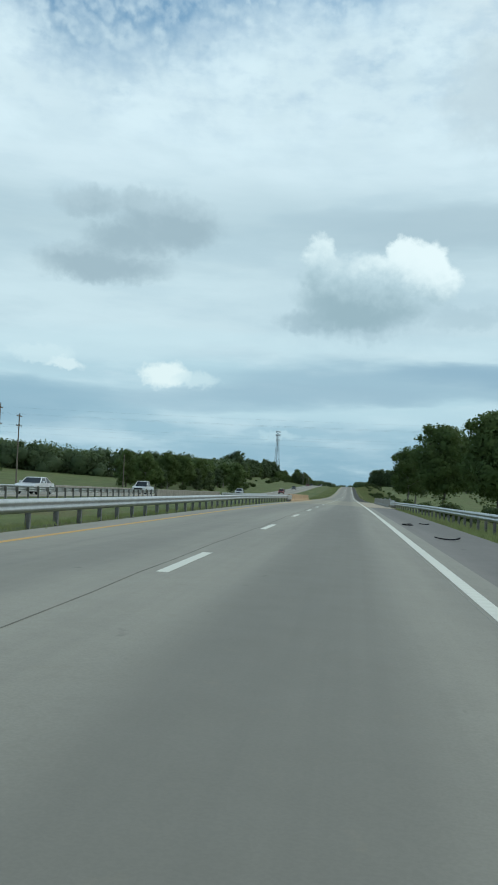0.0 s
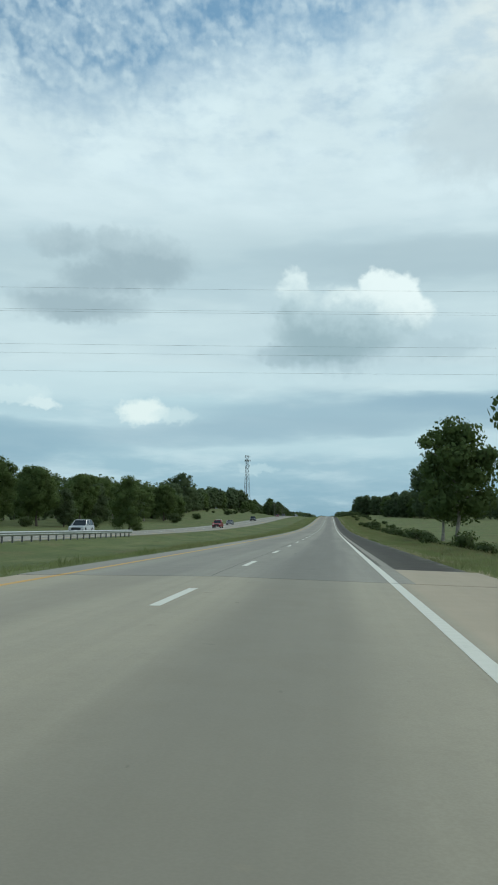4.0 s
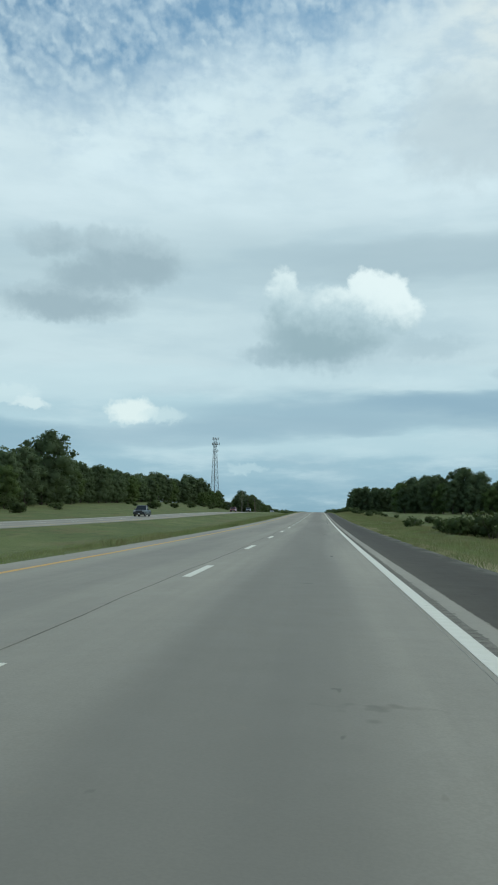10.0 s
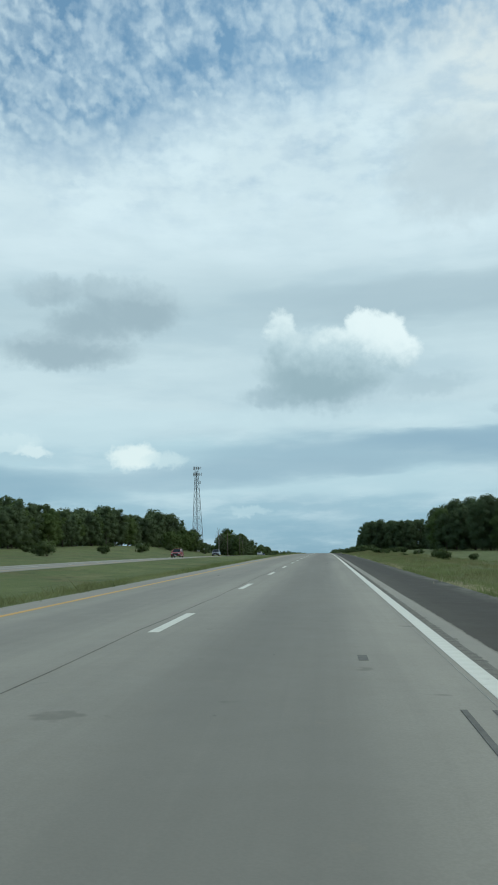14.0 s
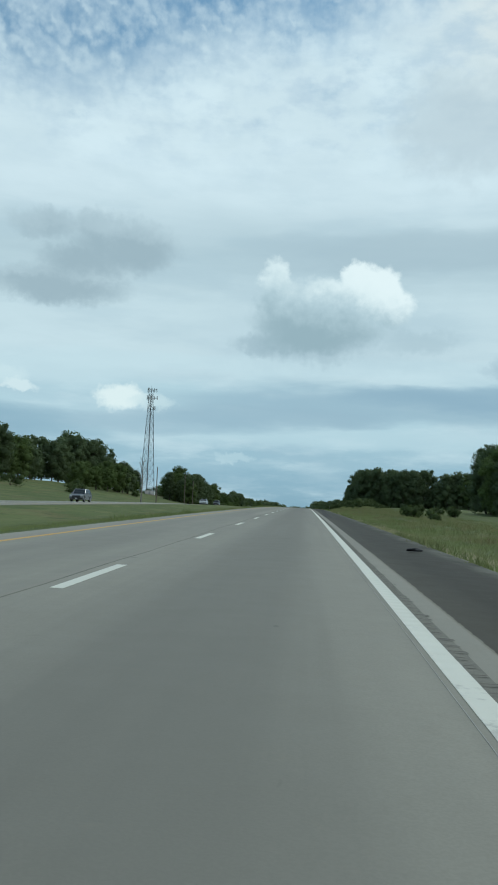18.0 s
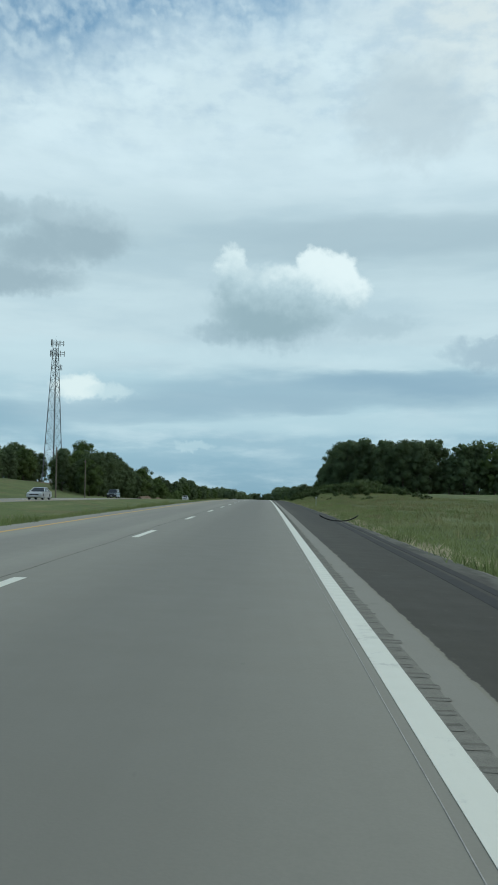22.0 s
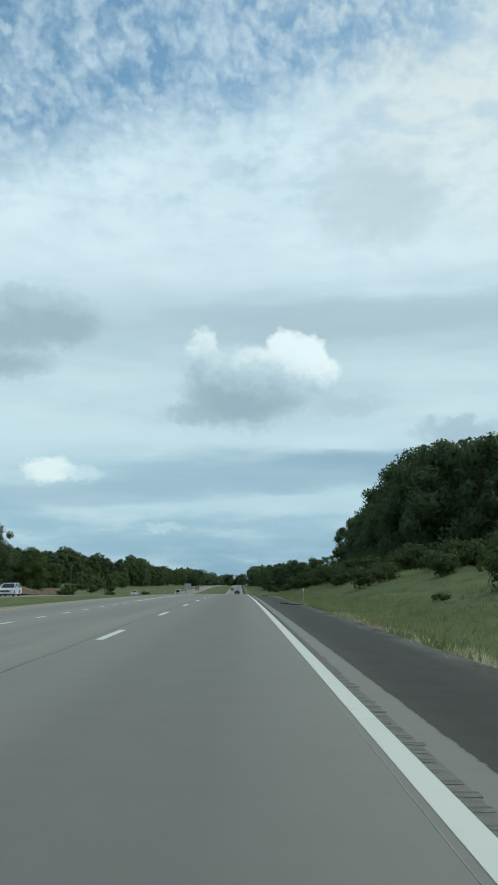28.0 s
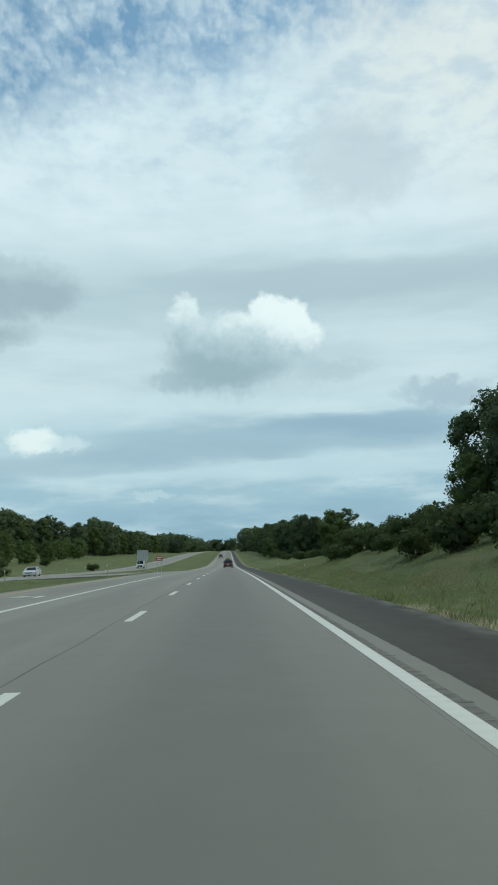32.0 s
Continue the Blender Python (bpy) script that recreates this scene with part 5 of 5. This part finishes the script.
# ---- vehicles ----
def vehicle(name, kind, paint_mat, x, y, turn, label, cargo=False):
    L, W, H = {"sedan": (4.8, 1.83, 1.44), "suv": (4.8, 1.92, 1.76), "pickup": (5.7, 2.0, 1.88), "van": (5.9, 2.05, 2.6), "hatch": (4.3, 1.8, 1.52)}[kind]
    z = float(surf(x, y)) if x > -9 else float(level(y)) + 0.02
    ob = empty(name, pose(x, y, z, 0, 0, turn), label, "car" if kind in ("sedan", "suv", "hatch") else kind, "vehicles on the road")
    f, r = L / 2, -L / 2
    belt = {"sedan": 0.95, "suv": 1.08, "pickup": 1.12, "van": 1.25, "hatch": 0.98}[kind]
    hood = {"sedan": 0.86, "suv": 1.02, "pickup": 1.10, "van": 1.15, "hatch": 0.90}[kind]
    low = 0.24 if kind in ("sedan", "hatch") else 0.34

    def slab(points, w0, w1, bevel, zref0, zref1):
        """A side outline (y, z) given width, narrowing from zref0 to zref1."""
        bm = bmesh.new()
        half = lambda zz: (w0 + (w1 - w0) * min(1, max(0, (zz - zref0) / (zref1 - zref0)))) / 2
        a = [bm.verts.new((-half(zz), yy, zz)) for yy, zz in points]
        b = [bm.verts.new((half(zz), yy, zz)) for yy, zz in points]
        bm.faces.new(a)
        bm.faces.new(b[::-1])
        n = len(points)
        for i in range(n):
            bm.faces.new((a[i], b[i], b[(i + 1) % n], a[(i + 1) % n])[::-1])
        bmesh.ops.recalc_face_normals(bm, faces=bm.faces)
        if bevel:
            bmesh.ops.bevel(bm, geom=list(bm.edges), offset=bevel, segments=2, affect="EDGES", clamp_overlap=True)
        return bm

    cab_f = {"sedan": 0.95, "suv": 1.15, "pickup": 1.25, "van": 1.9, "hatch": 0.95}[kind]
    cab_r = {"sedan": -1.75, "suv": -2.2, "pickup": -0.75, "van": -2.85, "hatch": -2.0}[kind]
    rake_f = {"sedan": 0.75, "suv": 0.7, "pickup": 0.65, "van": 0.7, "hatch": 0.75}[kind]
    rake_r = {"sedan": 0.85, "suv": 0.35, "pickup": 0.2, "van": 0.1, "hatch": 0.45}[kind]
    wr = 0.33 if kind in ("sedan", "hatch") else 0.39
    ax_f, ax_r = f - 0.92, r + (1.0 if kind != "pickup" else 1.25)
    arch = lambda c: [(c + (wr + 0.07) * math.cos(t), wr + (wr + 0.07) * math.sin(t)) for t in [radians(q) for q in (-12, 25, 60, 90, 120, 155, 192)]]
    tail = belt if kind != "pickup" else belt - 0.02
    side = [(r + 0.05, low + 0.12), (r, 0.55), (r + 0.02, tail - 0.1), (r + 0.12, tail)] + [(cab_r, belt), (cab_f, belt)] + [(f - 0.35, hood), (f - 0.06, hood - 0.14), (f, 0.56), (f - 0.06, low + 0.08), (ax_f + wr + 0.1, low)]
    pts = side + arch(ax_f) + arch(ax_r)
    part("body", slab(pts, W, W * 0.93, 0.02, low, belt), paint_mat, ob)
    cab = [(cab_r, belt - 0.02), (cab_f, belt - 0.02), (cab_f - rake_f, H - 0.05), (cab_r + rake_r, H - 0.05)]
    if kind == "van":
        part("cargo_body", slab([(cab_r - 0.05, belt - 0.05), (cab_f - 1.2, belt - 0.05), (cab_f - 1.25, H - 0.03), (cab_r - 0.02, H - 0.03)], W, W * 0.94, 0.05, belt, H), paint_mat, ob)
    part("window_band", slab(cab, W * 0.90, W * 0.72, 0.03, belt, H), M_GLASS, ob, "dark tinted glass")
    part("roof", slab([(cab_r + rake_r - 0.06, H - 0.07), (cab_f - rake_f + 0.06, H - 0.07), (cab_f - rake_f - 0.1, H), (cab_r + rake_r + 0.1, H)], W * 0.74, W * 0.66, 0.02, H - 0.07, H), paint_mat, ob)
    for s in (-1, 1):
        for a, b in (((cab_f, belt), (cab_f - rake_f, H - 0.05)), ((cab_r, belt), (cab_r + rake_r, H - 0.05)), (((cab_f + cab_r) / 2 - 0.1, belt), ((cab_f + cab_r) / 2 - 0.1, H - 0.05))):
            bm = bmesh.new()
            tube(bm, (s * W * 0.45, *a), (s * W * 0.362, *b), 0.045, None, 6)
            part("pillar", bm, paint_mat, ob)
        bm = bmesh.new()
        box(bm, s * (W / 2 + 0.08) - 0.09, s * (W / 2 + 0.08) + 0.09, cab_f - 0.42, cab_f - 0.28, belt + 0.02, belt + 0.17, 0.03)
        part("wing_mirror", bm, paint_mat, ob)
        bm = bmesh.new()
        box(bm, s * W * 0.36 - 0.2, s * W * 0.36 + 0.2, f - 0.10, f + 0.012, hood - 0.28, hood - 0.13, 0.03)
        part("headlight", bm, M_LAMP, ob, "clear headlight lens")
        bm = bmesh.new()
        box(bm, s * W * 0.39 - 0.13, s * W * 0.39 + 0.13, r - 0.012, r + 0.08, tail - 0.32, tail - 0.1, 0.03)
        part("tail_light", bm, M_TAIL, ob, "red tail light lens")
        for c in (ax_f, ax_r):
            bm = bmesh.new()
            tube(bm, (s * (W / 2 - 0.24), c, wr), (s * (W / 2 - 0.02), c, wr), wr, None, 20)
            bmesh.ops.bevel(bm, geom=[e for e in bm.edges if e.calc_face_angle(0) > 1], offset=0.03, segments=2, affect="EDGES")
            tyre = part("tyre", bm, M_RUBBER, ob, "black tyre")
            bm = bmesh.new()
            tube(bm, (s * (W / 2 - 0.1), c, wr), (s * (W / 2 - 0.012), c, wr), wr * 0.62, wr * 0.56, 16)
            for k in range(5):
                t = radians(72 * k)
                tube(bm, (s * (W / 2 - 0.008), c, wr), (s * (W / 2 - 0.008), c + wr * 0.55 * math.cos(t), wr + wr * 0.55 * math.sin(t)), 0.035, None, 5)
            part("rim", bm, M_RIM, tyre, "alloy wheel rim")
    bm = bmesh.new()
    box(bm, -W * 0.30, W * 0.30, f - 0.08, f + 0.014, 0.52, hood - 0.2, 0.02)
    part("grille", bm, M_TRIM, ob, "black radiator grille")
    for yy, s in ((f, 1), (r, -1)):
        bm = bmesh.new()
        box(bm, -W * 0.46, W * 0.46, yy - 0.08, yy + 0.03 * s if s > 0 else yy + 0.08, low + 0.06, 0.52, 0.03) if s > 0 else box(bm, -W * 0.46, W * 0.46, yy - 0.03, yy + 0.08, low + 0.06, 0.52, 0.03)
        part("bumper", bm, M_TRIM if kind in ("suv", "pickup", "van") else paint_mat, ob)
        bm = bmesh.new()
        zz = 0.45 if s > 0 else 0.72
        box(bm, -0.16, 0.16, min(yy, yy + 0.045 * s), max(yy, yy + 0.045 * s), zz - 0.08, zz + 0.08, 0.004)
        part("number_plate", bm, M_PLATE, ob, "blank number plate")
    if kind == "pickup":
        bm = bmesh.new()
        box(bm, -W * 0.40, W * 0.40, r + 0.15, cab_r - 0.1, belt - 0.01, belt + 0.012)
        part("load_bed", bm, M_TRIM, ob, "dark open load bed")
    if cargo:
        bm = bmesh.new()
        box(bm, -0.5, 0.5, -1.2, 0.2, H + 0.04, H + 0.38, 0.12)
        part("roof_load", bm, M_CARGO, ob, "yellow-green bundle strapped on the roof")
        for yy in (-1.0, 0.0):
            bm = bmesh.new()
            box(bm, -W * 0.36, W * 0.36, yy - 0.03, yy + 0.03, H, H + 0.05, 0.01)
            part("roof_bar", bm, M_TRIM, ob)
    return ob


M_CARGO = plain("yellow_green_canvas", (0.38, 0.42, 0.16), 0.8, 0, 0.2, 6, 0.4)
P_WHITE = car_paint("white_car_paint", (0.74, 0.75, 0.76))
P_MAROON = car_paint("maroon_car_paint", (0.07, 0.014, 0.016))
P_RED = car_paint("red_car_paint", (0.33, 0.022, 0.028))
P_BLACK = car_paint("black_car_paint", (0.018, 0.019, 0.022))
P_GREY = car_paint("grey_car_paint", (0.16, 0.17, 0.19))
P_SILVER = car_paint("silver_car_paint", (0.48, 0.50, 0.52))
vehicle("sedan", "sedan", P_WHITE, -27.4, 69.6, 180, "white sedan on the opposite carriageway by the guardrail")
vehicle("pickup_truck", "pickup", P_WHITE, -31.3, 124, 180, "white pickup truck crossing the opposite bridge")
vehicle("estate_car", "suv", P_SILVER, -31.3, 236, 180, "silver estate car on the opposite carriageway")
red_pickup = vehicle("pickup_truck", "pickup", P_RED, -27.4, 334, 180, "bright red pickup truck with a white load in its bed")
bm = bmesh.new()
box(bm, -0.7, 0.7, -2.2, -1.0, 1.05, 1.95, 0.06)
part("bed_load", bm, M_WHITE, red_pickup, "white box carried in the load bed")
vehicle("sedan", "sedan", P_GREY, -31.3, 392, 180, "grey sedan on the opposite road beside the wood")
vehicle("pickup_truck", "pickup", P_BLACK, -31.3, 470, 180, "black pickup truck on the opposite road")
vehicle("suv", "suv", P_RED, -31.3, 626, 180, "red sport utility vehicle near the grassy bank")
vehicle("suv", "suv", P_GREY, -31.3, 690, 180, "dark grey sport utility vehicle behind the red one")
vehicle("sedan", "sedan", P_SILVER, -27.4, 800, 180, "silver sedan on the opposite road below the tower")
vehicle("suv", "suv", P_BLACK, -31.3, 872, 180, "black sport utility vehicle near the row of trees")
vehicle("hatchback", "hatch", P_WHITE, -27.4, 985, 180, "white hatchback approaching the crest on the opposite road")
vehicle("sedan", "sedan", P_WHITE, -31.3, 1138, 180, "white sedan past the median crossing")
vehicle("delivery_van", "van", P_WHITE, -27.4, 1262, 180, "white high-roofed delivery van on the opposite road")
vehicle("hatchback", "hatch", P_MAROON, -1.85, 1176, 0, "dark red hatchback with a bundle on its roof", True)
vehicle("suv", "suv", P_BLACK, -1.9, 1222, 0, "black sport utility vehicle ahead in the lane")
vehicle("suv", "suv", P_GREY, -5.5, 1420, 0, "grey vehicle far ahead on the highway")


# ---- dead tree, shrubs, weeds, grass ----
def dead_tree(x, y, h):
    rng = random.Random(7)
    ob = empty("dead_tree", pose(x, y, float(terrain(x, y)) - 0.2), "bare grey dead tree without leaves beside the road", "tree")
    bm = bmesh.new()
    tube(bm, (0, 0, -0.3), (0.2, 0, h * 0.5), 0.24, 0.15, 8)
    tube(bm, (0.2, 0, h * 0.5), (0.1, 0.2, h), 0.15, 0.03, 8)
    part("trunk", bm, M_PALEBARK, ob)
    for k in range(13):
        z = h * (0.42 + 0.045 * k)
        a = k * 2.4
        l = h * 0.26 * (1.2 - 0.06 * k)
        s = Vector((0.15, 0.1, z))
        e = s + Vector((math.cos(a) * l * 0.6, math.sin(a) * l * 0.6, l * 0.8))
        bm = bmesh.new()
        tube(bm, s, e, 0.06, 0.03, 6)
        for q in range(3):
            d = Vector((rng.uniform(-1, 1), rng.uniform(-1, 1), rng.uniform(0.3, 1.2))) * l * 0.35
            tube(bm, s.lerp(e, 0.5 + 0.22 * q), s.lerp(e, 0.5 + 0.22 * q) + d, 0.03, 0.012, 5)
        part("branch", bm, M_PALEBARK, ob)


dead_tree(-44, 800, 11)


def make_shrub(seed, r, h, label):
    rng = np.random.default_rng(seed)
    ob = empty("shrub", pose(0, 0, 0), label, "shrub", "shrubs")
    bm = bmesh.new()
    for k in range(6):
        a = k * 1.05
        tube(bm, (0, 0, -0.15), (math.cos(a) * r * 0.5, math.sin(a) * r * 0.5, h * 0.7), 0.035, 0.012, 5)
    part("woody_base", bm, M_BARK, ob)
    lobes = [(rng.normal() * r * 0.4, rng.normal() * r * 0.4, h * rng.uniform(0.25, 0.68), r * rng.uniform(0.35, 0.55), 0.85) for _ in range(8)]
    v, f, q = foliage(rng, lobes, 0.13, 150, 0.6)
    put_mesh("leaves", v, f, M_SHRUB, ob, q)
    return ob


SHRUB = [make_shrub(31, 1.3, 1.7, "bushy green shrub in rough grass beside the road"), make_shrub(32, 1.0, 1.2, "low leafy shrub on the roadside verge"), make_shrub(33, 1.8, 2.4, "tall dense shrub at the edge of the wood")]
spots = []
random.seed(77)
for _ in range(34):
    spots.append((random.uniform(8.5, 15), random.uniform(215, 430), random.choice((0, 1, 1, 2)), random.uniform(0.7, 1.2)))
for _ in range(18):
    spots.append((random.uniform(9, 24), random.uniform(430, 720), random.choice((0, 1)), random.uniform(0.7, 1.3)))
for _ in range(30):
    y = random.uniform(860, 1105)
    spots.append((random.uniform(16.5, 23), y, random.choice((0, 2, 2)), random.uniform(0.8, 1.4)))
for _ in range(26):
    y = random.uniform(740, 1000)
    spots.append((random.uniform(13, 30), y, random.choice((0, 1)), random.uniform(0.6, 1.2)))
for _ in range(42):
    y = random.uniform(250, 1300)
    spots.append((random.uniform(-62, -40) - (18 if 480 < y < 920 else 0), y, random.choice((0, 2, 2)), random.uniform(0.8, 1.5)))
for _ in range(14):
    spots.append((random.uniform(-13, 0) * 0.1 + random.choice((7.5, 8.5, 10)), random.uniform(20, 150), random.choice((0, 1)), random.uniform(0.6, 1.0)))
for _ in range(26):
    y = random.uniform(1130, 1350)
    spots.append((random.uniform(17, 25), y, 2, random.uniform(0.8, 1.3)))
for _ in range(12):
    spots.append((random.uniform(9, 14.5), random.uniform(800, 930), 1, random.uniform(0.35, 0.6)))
for _ in range(44):
    spots.append((random.uniform(12.5, 22), random.uniform(990, 1112), random.choice((0, 2, 2)), random.uniform(0.7, 1.2)))
for _ in range(50):
    y = random.uniform(925, 1112)
    spots.append((random.uniform(10.5, 21), y, random.choice((0, 0, 2, 2)), random.uniform(0.7, 1.3)))
first = set()
later = []
for x, y, k, s in spots:
    m = pose(x, y, float(terrain(x, y)) - 0.1, 0, 0, (x * 97 + y * 13) % 360) @ Matrix.Diagonal((s, s, s, 1))
    if k in first:
        copy_thing(SHRUB[k], m)
    else:
        first.add(k)
        later.append((SHRUB[k], m))
for ob, m in later:
    ob.matrix_world = m


def grass(name, label, seed, n, xr, yr, h0, h1, blades_each, spread, mat, keep=lambda x, y: np.ones(len(x), bool)):
    """Tufts of single blades over a stretch of verge, as one mesh."""
    rng = np.random.default_rng(seed)
    x, y = rng.uniform(*xr, n), rng.uniform(*yr, n)
    ok = keep(x, y)
    x, y = x[ok], y[ok]
    z = terrain(x, y)
    n = len(x)
    X, Y, Z = (np.repeat(a, blades_each) for a in (x, y, z))
    k = len(X)
    tall = np.repeat(rng.uniform(h0, h1, n), blades_each) * rng.uniform(0.6, 1.15, k)
    X = X + rng.normal(size=k) * spread
    Y = Y + rng.normal(size=k) * spread
    a = rng.uniform(-1.1, 1.1, k)
    w = rng.uniform(0.006, 0.016, k) * (1 + tall)
    lean = rng.normal(size=(k, 2)) * 0.55 * tall[:, None]
    base = np.stack([X, Y, Z - 0.03], 1)
    side = np.stack([np.cos(a) * w, np.sin(a) * w, np.zeros(k)], 1)
    tip = base + np.stack([lean[:, 0], lean[:, 1], tall + 0.03], 1)
    V = np.stack([base - side, base + side, tip], 1).reshape(-1, 3)
    F = np.arange(3 * k).reshape(-1, 3)
    up = np.stack([lean[:, 0] * 0.8 + rng.normal(size=k) * 0.15, lean[:, 1] * 0.8 - 0.25, np.ones(k)], 1)
    up /= np.linalg.norm(up, axis=1)[:, None]
    return tagged(put_mesh(name, V, F, mat, None, np.repeat(up, 3, 0)), label, "grass", kind="stuff")


off_bay = lambda x, y: x < LEFT - widening(y) - 0.05
off_cross = lambda x, y: off_bay(x, y) & ~((y > 1088) & (y < 1128))
clumps = lambda x, y: np.sin(y * 0.37 + x) + np.sin(y * 0.113 + x * 0.6) + np.sin(y * 1.9) * 0.5 + np.sin(x * 2.7 + y * 0.71) > -0.3
grass("verge_grass", "rough green and straw-coloured grass along the shoulder", 41, 60000, (2.75, 8.0), (158, 1180), 0.06, 0.22, 6, 0.12, M_BLADE)
grass("verge_grass", "rough grass beside the guardrail and bridge approach", 42, 9000, (2.9, 9), (-10, 90), 0.10, 0.34, 7, 0.10, M_BLADE)
grass("dry_grass", "pale dry grass clumps along the crumbled road edge", 46, 9000, (2.62, 3.9), (158, 1180), 0.06, 0.19, 14, 0.15, M_STRAW, lambda x, y: np.sin(y * 0.37) + np.sin(y * 0.113) + np.sin(y * 1.9) * 0.5 > -0.2)
grass("seed_heads", "brown seeding grass heads standing over the verge", 47, 16000, (6.0, 20), (165, 900), 0.15, 0.40, 6, 0.18, M_SEED, clumps)
grass("tall_weeds", "tall rank grass and weeds on the bank", 43, 50000, (6.5, 22), (165, 1150), 0.10, 0.32, 7, 0.22, M_WEED, lambda x, y: ~clumps(x + 3.0, y) | (np.sin(x * 1.3 + y * 0.4) > 0.2))
grass("median_grass", "short green grass along the edge of the median", 44, 36000, (-15.5, -8.2), (-10, 1180), 0.05, 0.17, 6, 0.12, M_BLADE, off_cross)
grass("median_weeds", "darker weed clumps at the edge of the left lane", 45, 2600, (-9.0, -8.2), (140, 1080), 0.12, 0.38, 16, 0.14, M_WEED, lambda x, y: off_bay(x, y) & (np.sin(y * 0.61) + np.sin(y * 0.173 + 2) + np.sin(y * 1.37) > 0.7))
grass("edge_weeds", "dark green weeds rooted in the broken edge of the shoulder", 48, 5200, (2.55, 3.3), (160, 1160), 0.10, 0.34, 12, 0.12, M_WEED, lambda x, y: np.sin(y * 0.83) + np.sin(y * 0.231 + 1) + np.sin(y * 2.1) > 0.4)
